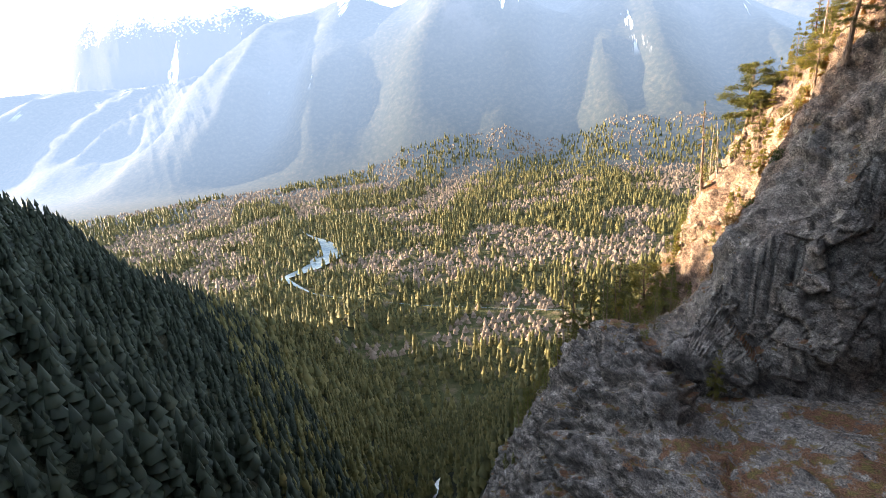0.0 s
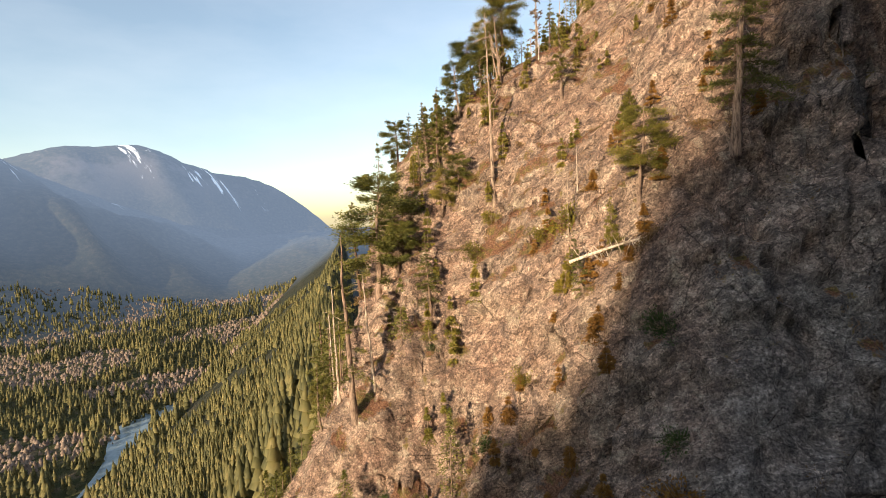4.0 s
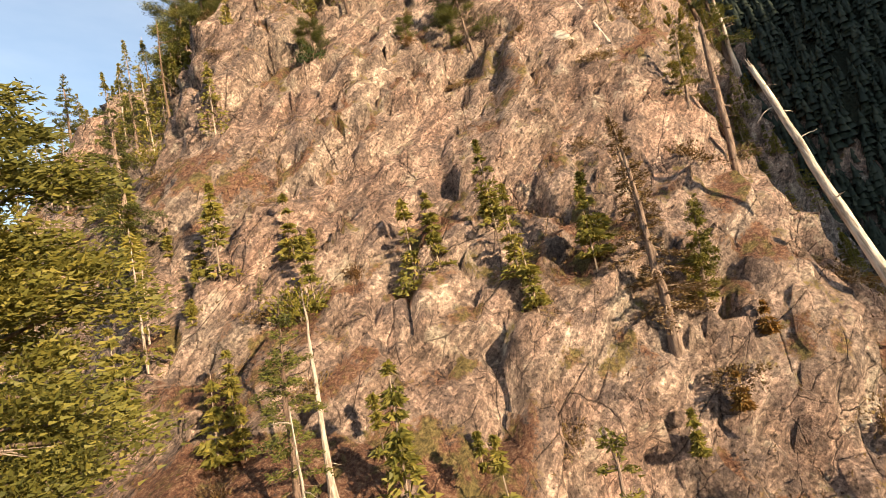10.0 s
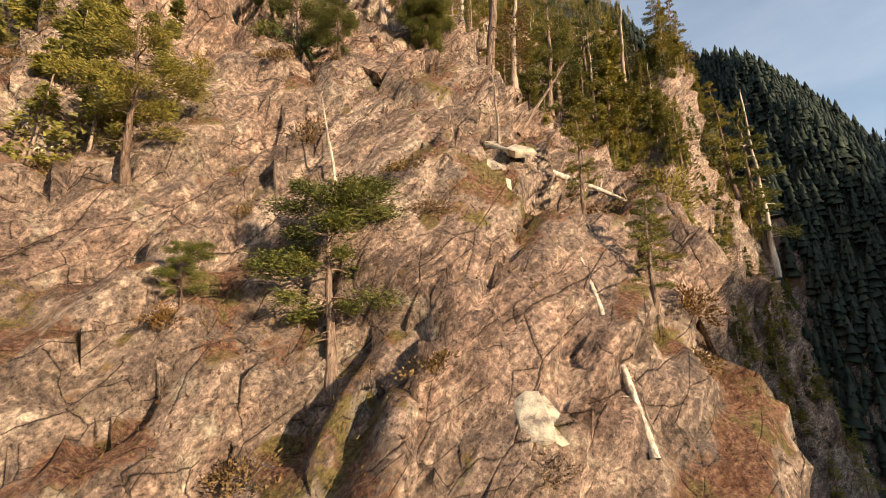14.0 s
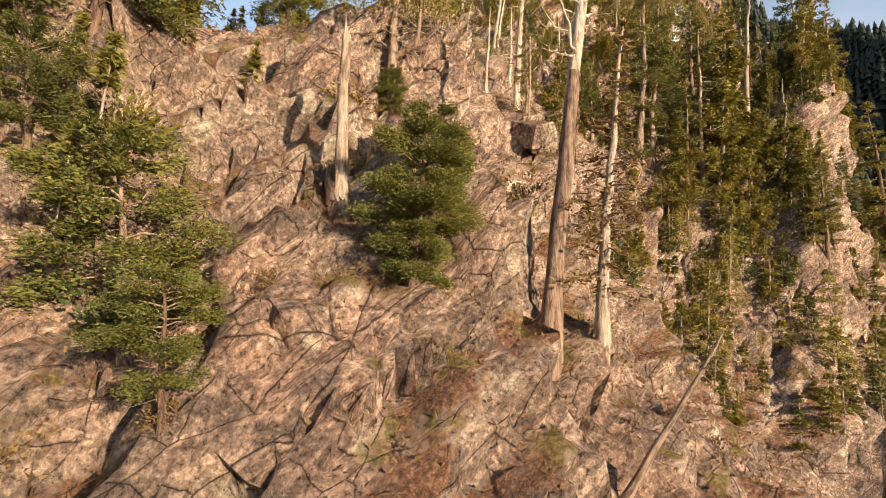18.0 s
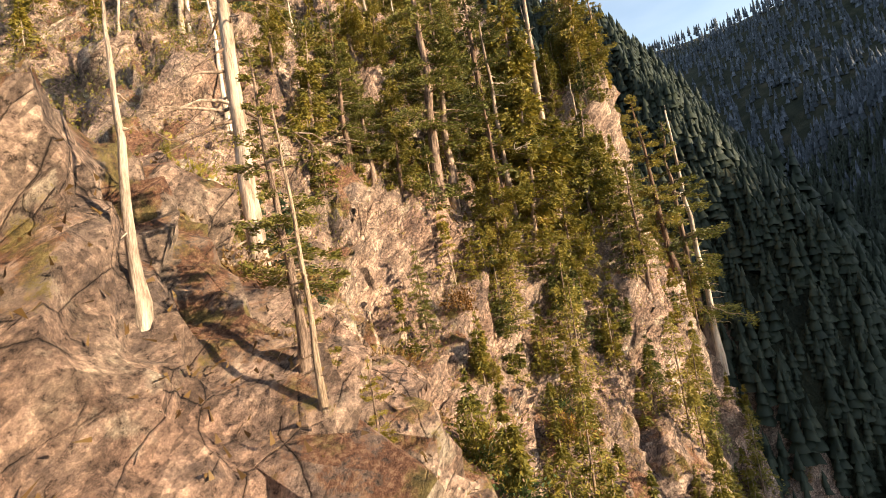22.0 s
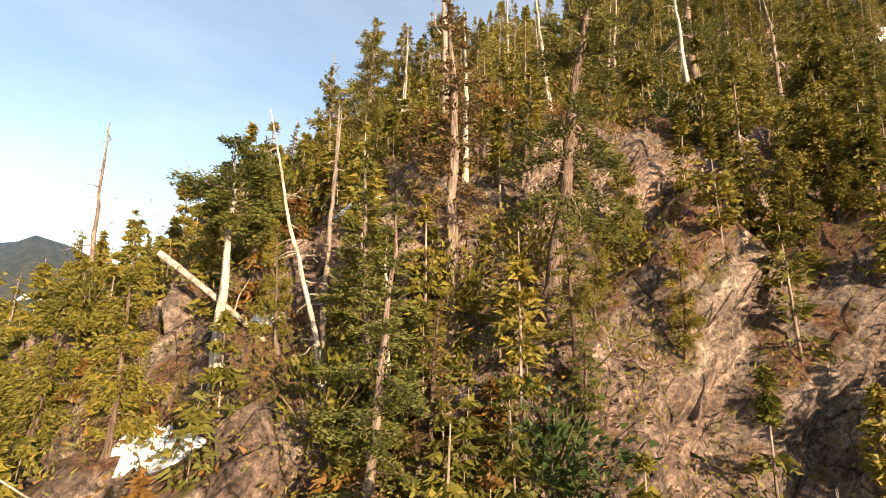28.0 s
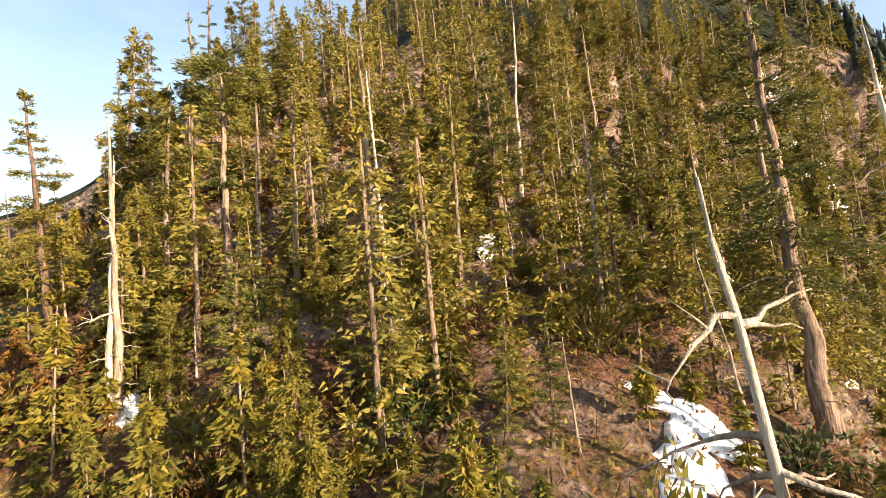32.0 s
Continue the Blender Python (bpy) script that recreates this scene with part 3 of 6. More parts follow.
SNOW = snow_material()
WATER = water_material()
FRESH = fresh_material()

# ---------------------------------------------------------------- ground sheet
def sheet(name, verts, quads, mat, label, category):
    me = bpy.data.meshes.new(name)
    me.vertices.add(len(verts))
    me.vertices.foreach_set("co", np.ascontiguousarray(verts, dtype=np.float32).ravel())
    me.loops.add(quads.size)
    me.loops.foreach_set("vertex_index", np.ascontiguousarray(quads, dtype=np.int32).ravel())
    me.polygons.add(len(quads))
    me.polygons.foreach_set("loop_start", np.arange(0, quads.size, quads.shape[1], dtype=np.int32))
    me.polygons.foreach_set("loop_total", np.full(len(quads), quads.shape[1], dtype=np.int32))
    me.materials.append(mat)
    me.update(calc_edges=True)
    ob = new(name, me)
    if label:
        tagged(ob, label, category, kind="structure")
    return ob


NEAR = (-26.0, 150.0, -58.0, 50.0)
ga = spaced(NEAR[0], NEAR[1], 0.31, -5000, 3000)
gb = spaced(NEAR[2], NEAR[3], 0.31, -4700, 3200)
GA, GB = np.meshgrid(ga, gb, indexing='ij')
GZ = lie(GA, GB)
da = np.gradient(GZ, ga, axis=0)
db = np.gradient(GZ, gb, axis=1)
ln = np.sqrt(1 + da ** 2 + db ** 2)
NA, NB, NZ = -da / ln, -db / ln, 1 / ln
i0, i1 = np.searchsorted(ga, NEAR[0]) , np.searchsorted(ga, NEAR[1])
j0, j1 = np.searchsorted(gb, NEAR[2]), np.searchsorted(gb, NEAR[3])
sub = (slice(i0, i1), slice(j0, j1))
pa, pb, pz = GA[sub], GB[sub], GZ[sub]
edge = smooth(0, 6, np.minimum(np.minimum(pa - NEAR[0], NEAR[1] - pa), np.minimum(pb - NEAR[2], NEAR[3] - pb)))
# slabs that dip along the crag
wx = 0.35 * value_noise(pa / 4, pb / 4, pz / 4, 71)
# u runs up and across the face with the grain, v across it
pu, pv = (pb + pz) * 0.707, (pb - pz) * 0.707 + 0.25 * pa + 0.9 * fractal(pa / 7, pb / 7, pz / 7, 2, 83)
own1, gap1 = cells(pu / 8.5 + wx, pv / 3.6 + wx, pa / 8.0, 3)
own2, gap2 = cells(pu / 4.2 + wx, pv / 1.5, pa / 4.0 + wx, 28)
own3, gap3 = cells(pu / 1.7, pv / 0.75 + wx, pa / 1.6, 48)
rough = smooth(-0.35, 0.45, fractal(pa / 9, pb / 9, pz / 9, 2, 57))
rel = 1.25 * own1 + (0.45 + 0.55 * rough) * own2 + (0.18 + 0.40 * rough) * own3 - 0.75 * (1 - smooth(0, 0.05, gap1)) * smooth(-0.2, 0.2, own1) - 0.30 * (1 - smooth(0, 0.08, gap2))
rel = rel + 0.45 * (pv / 1.9 - np.floor(pv / 1.9) - 0.5) * smooth(-0.4, 0.3, value_noise(pa / 6, pb / 6, pz / 6, 84)) + 0.16 * (pv / 0.62 - np.floor(pv / 0.62) - 0.5)
rel = rel + 0.5 * fractal(pa / 11, pb / 11, pz / 11, 3, 11, 0.5) + 0.12 * fractal(pa / 0.9, pb / 0.9, pz / 0.9, 2, 17)
rel = rel * (1 + 0.9 * smooth(2, 14, pb) * smooth(45, 25, pz))
rel = rel * (1 + 0.45 * np.exp(-((pa - 62) / 9) ** 2) + 0.5 * np.exp(-((pa - 84) / 9) ** 2))
rel = rel * edge * (0.35 + 0.65 * smooth(0.9, 0.55, NZ[sub]))
GA[sub] += rel * NA[sub]
GB[sub] += rel * NB[sub]
GZ[sub] += rel * NZ[sub]
X, Y = to_xy(GA, GB)
verts = np.stack([X, Y, GZ], -1).reshape(-1, 3)
na, nb = len(ga), len(gb)
idx = np.arange(na * nb).reshape(na, nb)
quads = np.stack([idx[:-1, :-1], idx[:-1, 1:], idx[1:, 1:], idx[1:, :-1]], -1)
crag = np.zeros((na - 1, nb - 1), bool)
crag[i0:i1 - 1, j0:j1 - 1] = True


def piece_of(mask):
    q = quads[mask]
    used = np.unique(q)
    back = np.zeros(na * nb, np.int32)
    back[used] = np.arange(len(used))
    return verts[used], back[q]


cv, cq = piece_of(crag)
cliff = sheet("rock_cliff", cv, cq, ROCK, "", "")
tagged(cliff, "steep pinkish grey crag of cracked slabs with brown duff on ledges", "cliff", kind="structure")
ax, ay = 0.5 * (X[:-1, :-1] + X[1:, 1:]), 0.5 * (Y[:-1, :-1] + Y[1:, 1:])
distant = np.hypot(ax, ay) > 1500
lv, lq = piece_of(~crag & ~distant)
land = sheet("ground", lv, lq, LAND, "wooded valley floor and shaded ridges round the crag", "ground")
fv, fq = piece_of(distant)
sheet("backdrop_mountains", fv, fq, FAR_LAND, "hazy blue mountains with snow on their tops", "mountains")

# the sheer wall over the ravine: flakes and blocks that stand out of it
wy, wt = np.meshgrid(np.linspace(3.0, 43.0, 190), np.linspace(0.0, 1.0, 170), indexing='ij')
wx0 = np.interp(wy, WALL_Y, WALL_X)
w_top = lie(*to_ab(wx0 - 1.4, wy)) - 0.5
w_low = lie(*to_ab(wx0 + 3.2, wy)) - 1.5
wz = w_low + (w_top - w_low) * wt
out_x = wx0 + 1.9 - 2.6 * wt + 0.8 * np.sin(np.pi * wt)
h1, k1 = cells(wy / 5.0 + wz / 16, wz / 7.5 - wy / 18, out_x / 9, 311)
h2, k2 = cells(wy / 1.9 + wz / 9, wz / 3.0, out_x / 5, 327)
h3, k3 = cells(wy / 0.8 + wz / 5, wz / 1.3, out_x / 3, 345)
flake = 2.2 * h1 + 0.95 * h2 + 0.42 * h3 - 0.8 * (1 - smooth(0, 0.05, k1)) - 0.25 * (1 - smooth(0, 0.09, k2)) + 0.9 * fractal(wy / 8, wz / 8, wy * 0, 3, 352)
flake = flake * smooth(0, 0.08, wt) * smooth(1.0, 0.9, wt)
fq = np.arange(wy.size).reshape(wy.shape)
face = sheet("rock_face", np.stack([out_x + 0.93 * flake, wy - 0.33 * flake, wz + 0.15 * flake], -1).reshape(-1, 3), np.stack([fq[:-1, :-1], fq[1:, :-1], fq[1:, 1:], fq[:-1, 1:]], -1).reshape(-1, 4), ROCK, "", "")
tagged(face, "grey sheer rock wall of broken flakes and blocks, shade in its colour", "cliff", kind="structure")

from mathutils.bvhtree import BVHTree
TREE = BVHTree.FromPolygons([tuple(p) for p in cv.tolist()], cq.tolist())


def ground_at(x, y):
    hit = TREE.ray_cast(Vector((x, y, 500.0)), Vector((0, 0, -1)))
    if hit[0] is not None:
        return hit[0].z, hit[1]
    a, b = to_ab(np.array([x]), np.array([y]))
    return float(lie(a, b)[0]), Vector((0, 0, 1))

# ---------------------------------------------------------------- trees
def mesh_object(name, verts, faces, mat, parent=None, label="", smooth_shade=False):
    me = bpy.data.meshes.new(name)
    f = np.asarray(faces, dtype=np.int32)
    me.vertices.add(len(verts))
    me.vertices.foreach_set("co", np.ascontiguousarray(verts, dtype=np.float32).ravel())
    me.loops.add(f.size)
    me.loops.foreach_set("vertex_index", np.ascontiguousarray(f).ravel())
    me.polygons.add(len(f))
    me.polygons.foreach_set("loop_start", np.arange(0, f.size, f.shape[1], dtype=np.int32))
    me.polygons.foreach_set("loop_total", np.full(len(f), f.shape[1], dtype=np.int32))
    if smooth_shade:
        me.polygons.foreach_set("use_smooth", np.ones(len(f), bool))
    me.materials.append(mat)
    me.update(calc_edges=True)
    ob = new(name, me)
    if parent is not None:
        ob.parent = parent
    if label:
        tagged(ob, label)
    return ob


def tube(points, radii, sides, rng, rough=0.0):
    """A tapered limb along points; returns verts and quads."""
    pts = np.asarray(points, float)
    tang = np.gradient(pts, axis=0)
    tang /= np.linalg.norm(tang, axis=1)[:, None] + 1e-9
    ref = np.array([1.0, 0.0, 0.0]) if abs(tang[0, 0]) < 0.8 else np.array([0.0, 1.0, 0.0])
    u = np.cross(tang, ref)
    u /= np.linalg.norm(u, axis=1)[:, None] + 1e-9
    w = np.cross(tang, u)
    ang = np.linspace(0, 2 * np.pi, sides, endpoint=False)
    r = np.asarray(radii)[:, None] * (1 + rough * rng.uniform(-1, 1, (len(pts), sides)))
    v = pts[:, None] + r[..., None] * (np.cos(ang)[None, :, None] * u[:, None] + np.sin(ang)[None, :, None] * w[:, None])
    k = np.arange(len(pts) * sides).reshape(len(pts), sides)
    kr = np.roll(k, -1, axis=1)
    f = np.stack([k[:-1], kr[:-1], kr[1:], k[1:]], -1).reshape(-1, 4)
    cap = len(pts) * sides
    v = np.concatenate([v.reshape(-1, 3), pts[-1:] + tang[-1:] * radii[-1] * 0.6])
    end = np.stack([k[-1], kr[-1], np.full(sides, cap), np.full(sides, cap)], -1)
    return v, f, end


class Pile:
    """Collects pieces of one mesh."""
    def __init__(self):
        self.v, self.f, self.n = [], [], 0

    def add(self, v, f):
        self.v.append(v)
        self.f.append(np.asarray(f) + self.n)
        self.n += len(v)

    def limb(self, points, radii, sides, rng, rough=0.0):
        v, f, end = tube(points, radii, sides, rng, rough)
        self.add(v, np.concatenate([f, end]))

    def get(self):
        return np.concatenate(self.v), np.concatenate(self.f)


def sprays(centres, ways, length, width, rng):
    """Small pointed needle sprays, one slim triangle each."""
    n = len(centres)
    side = np.cross(ways, rng.normal(0, 1, (n, 3)))
    side /= np.linalg.norm(side, axis=1)[:, None] + 1e-9
    L = (length * rng.uniform(0.6, 1.3, n))[:, None]
    Wd = (width * rng.uniform(0.6, 1.3, n))[:, None]
    v = np.stack([centres - ways * L * 0.4 + side * Wd, centres + ways * L * 0.6, centres - ways * L * 0.4 - side * Wd], 1)
    k = np.arange(n * 3).reshape(n, 3)
    return v.reshape(-1, 3), k


def stem(h, r, rng, bend=0.02, lean=(0, 0), n=14):
    z = np.linspace(-0.8, h, n)
    t = np.clip(z / h, 0, 1)
    wob = np.cumsum(rng.normal(0, bend, (n, 2)), axis=0) * h * 0.06
    wob -= wob[1] * 0
    x = wob[:, 0] + lean[0] * t * h
    y = wob[:, 1] + lean[1] * t * h
    rad = r * (1 - 0.86 * t ** 1.1) * (1 + 0.45 * np.exp(-np.clip(z, 0, None) / (2.2 * r + 0.2)))
    return np.stack([x, y, z], 1), rad


def along(pts, z):
    return np.array([np.interp(z, pts[:, 2], pts[:, k]) for k in range(2)] + [z])


def conifer(name, seed, h=16.0, r=0.27, clear=0.25, spread=2.6, boughs=60, per=60, droop=0.25, kind="fir", bark=None, leaf=None, gaps=0.25, size=0.20, lean=(0, 0), flat_top=False):
    """A living conifer with trunk, boughs, crown and dead lower limbs."""
    rng = np.random.default_rng(seed)
    root = new(name, None)
    bark, leaf = bark or BARK, leaf or NEEDLES
    pts, rad = stem(h, r, rng, 0.10, lean)
    p = Pile()
    p.limb(pts, rad, 10, rng, 0.07)
    mesh_object("trunk", *p.get(), bark, root, "", True)
    wood, cen, way = Pile(), [], []
    zs = np.sort(clear * h + (h * 0.985 - clear * h) * rng.uniform(0, 1, boughs) ** 0.9)
    turn = rng.uniform(0, 6.28)
    for z in zs:
        turn += 2.4 + rng.normal(0, 0.5)
        t = (z - clear * h) / (h * (1 - clear))
        if kind == "pine":
            prof = np.sin(np.pi * np.clip(0.18 + 0.75 * t, 0, 1)) ** 0.7
        elif kind == "cedar":
            prof = (1 - t) ** 0.7 * 0.95 + 0.06
        else:
            prof = (1 - t) ** 0.85 * (0.55 + 0.45 * np.sin(np.pi * min(1, t * 3 + 0.25)) if t < 0.25 else 1) + 0.05
        if flat_top:
            prof = 0.35 + 0.65 * t if t < 0.85 else 0.8
        L = spread * prof * rng.uniform(0.55, 1.2)
        if rng.uniform() < gaps * 0.5:
            continue
        rise = rng.normal(0.12 if kind == "pine" else -0.02, 0.16) + (0.35 * t if kind != "cedar" else 0.1 * t)
        m = 6
        s = np.linspace(0, 1, m)
        o = along(pts, z)
        d = np.array([math.cos(turn), math.sin(turn), 0])
        sag = droop * L * (s ** 1.6) * (1 - 0.5 * t)
        line = o + d * (s * L)[:, None] + np.array([0, 0, 1]) * (s * L * rise - sag)[:, None]
        if kind == "cedar":
            line[:, 2] += 0.22 * L * s ** 3
        line[1:] += rng.normal(0, 0.03 * L, (m - 1, 3))
        wood.limb(line, np.linspace(0.035 * r / 0.25 + 0.008 * L, 0.008, m), 4, rng)
        k = max(16, int(2.9 * per * (L / spread) ** 1.2 * rng.uniform(0.6, 1.2)))
        sl = rng.uniform(0.25 if kind == "pine" else 0.12, 1.05, k) ** (0.55 if kind == "pine" else 0.75)
        base = np.stack([np.interp(sl, s, line[:, c]) for c in range(3)], 1)
        sidev = np.array([-d[1], d[0], 0])
        fan = rng.uniform(-1, 1, k) * L * (0.42 if kind != "cedar" else 0.30) * (1.05 - 0.75 * sl) * (sl + 0.25)
        c = base + sidev * fan[:, None] + rng.normal(0, 0.05 + 0.025 * L, (k, 3))
        if kind == "cedar":
            c[:, 2] -= np.abs(rng.normal(0, 0.16 * L + 0.08, k))
        elif kind == "pine":
            c += rng.normal(0, 0.10 * L, (k, 3)) * [1, 1, 0.6]
        else:
            c[:, 2] -= np.abs(fan) * 0.25
        wv = d * rng.uniform(0.3, 1.0, (k, 1)) + sidev * (np.sign(fan) * rng.uniform(0.1, 0.9, k))[:, None] + np.array([0, 0, 1]) * rng.normal(-0.35 if kind == "cedar" else 0.05, 0.3, (k, 1))
        cen.append(c)
        way.append(wv)
    # leader
    k = 26
    tz = rng.uniform(0.94, 1.0, k) * h
    cen.append(np.stack([along(pts, z) for z in tz]) + rng.normal(0, 0.1, (k, 3)))
    way.append(rng.normal(0, 0.6, (k, 3)) + [0, 0, 0.8])
    # bare dead limbs under the crown
    for z in rng.uniform(0.08 * h, max(clear, 0.2) * h + 0.15 * h, int(14 + 10 * clear)):
        az, L = rng.uniform(0, 6.28), spread * rng.uniform(0.15, 0.6)
        s = np.linspace(0, 1, 5)
        d = np.array([math.cos(az), math.sin(az), 0])
        line = along(pts, z) + d * (s * L)[:, None] + np.array([0, 0, 1]) * (L * (rng.normal(0, 0.15) * s - 0.2 * s ** 2))[:, None]
        line[1:] += rng.normal(0, 0.05 * L, (4, 3))
        wood.limb(line, np.linspace(0.028, 0.006, 5), 4, rng)
    tagged(mesh_object("branchwork", *wood.get(), TWIG, root, "bare brown limbs"), kind="stuff")
    c, w = np.concatenate(cen), np.concatenate(way)
    w /= np.linalg.norm(w, axis=1)[:, None] + 1e-9
    mesh_object("crown", *sprays(c, w, size, size * (0.20 if kind != "cedar" else 0.26), rng), leaf, root)
    return root


def snag(name, seed, h=9.0, r=0.22, limbs=18, reach=1.2, lean=(0, 0), broken=True, mat=None, taper=0.75, fork=False):
    """A dead standing trunk with broken limbs."""
    rng = np.random.default_rng(seed)
    root = new(name, None)
    mat = mat or GREY_WOOD
    n = 16
    z = np.linspace(-0.8, h, n)
    t = np.clip(z / h, 0, 1)
    wob = np.cumsum(rng.normal(0, 0.012, (n, 2)), axis=0) * h * 0.25
    pts = np.stack([wob[:, 0] + lean[0] * t * h, wob[:, 1] + lean[1] * t * h, z], 1)
    rad = r * (1 - taper * t) * (1 + 0.5 * np.exp(-np.clip(z, 0, None) / (2.0 * r + 0.15)))
    p = Pile()
    p.limb(pts, rad, 10, rng, 0.10)
    if broken:
        for _ in range(4):
            a = rng.uniform(0, 6.28)
            o = pts[-1] + np.array([math.cos(a), math.sin(a), 0]) * rad[-1] * 0.5
            p.limb(np.stack([o - [0, 0, 0.2], o + [0, 0, rng.uniform(0.15, 0.6)]]), [rad[-1] * 0.5, 0.01], 5, rng)
    mesh_object("trunk", *p.get(), mat, root, "", True)
    wood = Pile()
    for k in range(limbs):
        zz = rng.uniform(0.12, 0.97) * h
        az, L = rng.uniform(0, 6.28), reach * rng.uniform(0.15, 1.0) ** 1.4
        s = np.linspace(0, 1, 6)
        d = np.array([math.cos(az), math.sin(az), 0])
        bend = rng.normal(0, 0.25)
        line = along(pts, zz) + d * (s * L)[:, None] + np.array([-d[1], d[0], 0]) * (bend * L * s ** 2)[:, None] + np.array([0, 0, 1]) * (L * (rng.normal(0.0, 0.25) * s - 0.25 * s ** 2))[:, None]
        line[1:] += rng.normal(0, 0.03 * L, (5, 3))
        if L > 0.45 * reach and L > 0.3:
            one = Pile()
            one.limb(line, np.linspace(0.022 + 0.018 * L, 0.006, 6), 5, rng)
            mesh_object("limb", *one.get(), mat, root)
        else:
            wood.limb(line, np.linspace(0.022 + 0.018 * L, 0.006, 6), 5, rng)
        if L > 0.8:
            for q in range(4):
                o = line[rng.integers(2, 6)]
                e = o + d * L * 0.25 + rng.normal(0, 0.18 * L, 3)
                wood.limb(np.stack([o, (o + e) / 2 + rng.normal(0, 0.03, 3), e]), [0.014, 0.009, 0.004], 4, rng)
    if wood.v:
        tagged(mesh_object("branchwork", *wood.get(), mat, root, "bare broken twigs"), kind="stuff")
    return root


def stand(root, x, y, label, category="tree", group="", turn=0.0, sink=0.15, scale=1.0, z=None, tilt=(0, 0)):
    g = ground_at(x, y)[0] if z is None else z
    root.matrix_basis = pose(x, y, g - sink, tilt[0], tilt[1], turn) @ Matrix.Scale(scale, 4)
    return tagged(root, label, category, group)


def stand_copy(proto, x, y, turn=0.0, sink=0.2, scale=1.0, z=None, tilt=(0, 0)):
    g = ground_at(x, y)[0] if z is None else z
    c = copy_thing(proto, Matrix())
    c.matrix_basis = pose(x, y, g - sink, tilt[0], tilt[1], turn) @ Matrix.Scale(scale, 4)
    return c

# ---------------------------------------------------------------- kinds of tree
KINDS = {}


def kind(name, label, category, group, makers):
    KINDS[name] = dict(label=label, category=category, group=group, protos=[], makers=makers, count=0)


def fir_maker(seed, h, r, clear, spread, boughs, per, form, leaf, **more):
    return lambda: (conifer("conifer", seed, h=h, r=r, clear=clear, spread=spread, boughs=boughs, per=per, kind=form, leaf=leaf, **more), h)


def snag_maker(seed, h, r, limbs, reach, **more):
    return lambda: (snag("dead_tree", seed, h=h, r=r, limbs=limbs, reach=reach, **more), h)


kind("fir", "green fir rooted on the steep rocky slope", "conifer", "firs", [
    fir_maker(1, 12, 0.22, 0.16, 2.5, 74, 110, "fir", NEEDLES), fir_maker(2, 13, 0.22, 0.25, 2.4, 66, 110, "fir", OLIVE, gaps=0.5), fir_maker(3, 11, 0.20, 0.10, 2.3, 70, 100, "fir", NEEDLES)])
kind("pine", "wind-bent pine with an open green crown among rocks", "pine", "pines", [
    fir_maker(11, 7, 0.17, 0.20, 2.3, 44, 300, "pine", NEEDLES, size=0.15), fir_maker(12, 8, 0.18, 0.30, 2.4, 40, 310, "pine", OLIVE, size=0.15, lean=(0.08, 0.03)), fir_maker(13, 6, 0.15, 0.15, 2.1, 42, 290, "pine", NEEDLES, size=0.14, lean=(-0.06, 0.05))])
kind("cedar", "golden-green cedar with drooping sprays on the slope", "cedar", "cedars", [
    fir_maker(21, 9, 0.15, 0.06, 1.9, 74, 110, "cedar", CEDAR), fir_maker(22, 8, 0.13, 0.10, 1.6, 66, 100, "cedar", CEDAR, gaps=0.4), fir_maker(23, 10, 0.15, 0.12, 1.8, 70, 105, "cedar", CEDAR, gaps=0.5)])
kind("bigfir", "tall dark green fir with a thick furrowed trunk", "conifer", "tall firs", [
    fir_maker(31, 19, 0.36, 0.22, 3.2, 88, 150, "fir", NEEDLES, gaps=0.35), fir_maker(32, 18, 0.34, 0.30, 3.0, 80, 150, "fir", NEEDLES, gaps=0.5)])
kind("oldfir", "old fir with a thin crown and dead top", "conifer", "old firs", [fir_maker(34, 15, 0.28, 0.15, 1.9, 54, 60, "fir", NEEDLES, gaps=0.9)])
kind("brownfir", "fir with brown fading needles and many bare limbs", "conifer", "fading firs", [fir_maker(35, 12, 0.26, 0.18, 2.1, 80, 60, "fir", SHRUB, gaps=0.5)])
kind("deadfir", "dead fir with grey twigs and a few reddish needles", "conifer", "dead firs", [fir_maker(36, 11, 0.20, 0.12, 1.7, 80, 22, "fir", SHRUB, gaps=0.2, bark=GREY_WOOD)])
kind("layerfir", "hemlock with flat layered yellow-green boughs", "conifer", "layered firs", [fir_maker(37, 10, 0.18, 0.08, 2.6, 44, 120, "fir", CEDAR, gaps=0.3, droop=0.15)])
kind("greenfir", "small dense spruce on the rock wall", "spruce", "small spruces", [fir_maker(38, 6, 0.12, 0.04, 1.3, 70, 110, "fir", SPRUCE, size=0.18)])
kind("densepine", "dense bushy green pine in front of the rock", "pine", "", [fir_maker(39, 6, 0.16, 0.05, 1.6, 90, 620, "pine", NEEDLES, size=0.10)])
kind("spirefir", "dense golden-green fir with a spire and boughs to the ground", "conifer", "", [fir_maker(44, 11, 0.22, 0.03, 3.3, 120, 130, "fir", OLIVE, gaps=0.1)])
kind("crownpine", "pine with a thick dark green crown on a bare trunk", "pine", "", [fir_maker(45, 15, 0.28, 0.36, 3.5, 80, 400, "pine", OLIVE, gaps=0.1, size=0.19)])
kind("spire", "fir with a narrow spire and a dead reddish tip", "conifer", "", [fir_maker(40, 12, 0.22, 0.12, 2.2, 90, 120, "fir", NEEDLES)])
kind("layertop", "pine with flat layered plates of foliage", "pine", "layered pines", [fir_maker(41, 11, 0.22, 0.45, 2.2, 26, 260, "pine", NEEDLES, flat_top=True, gaps=0.1)])
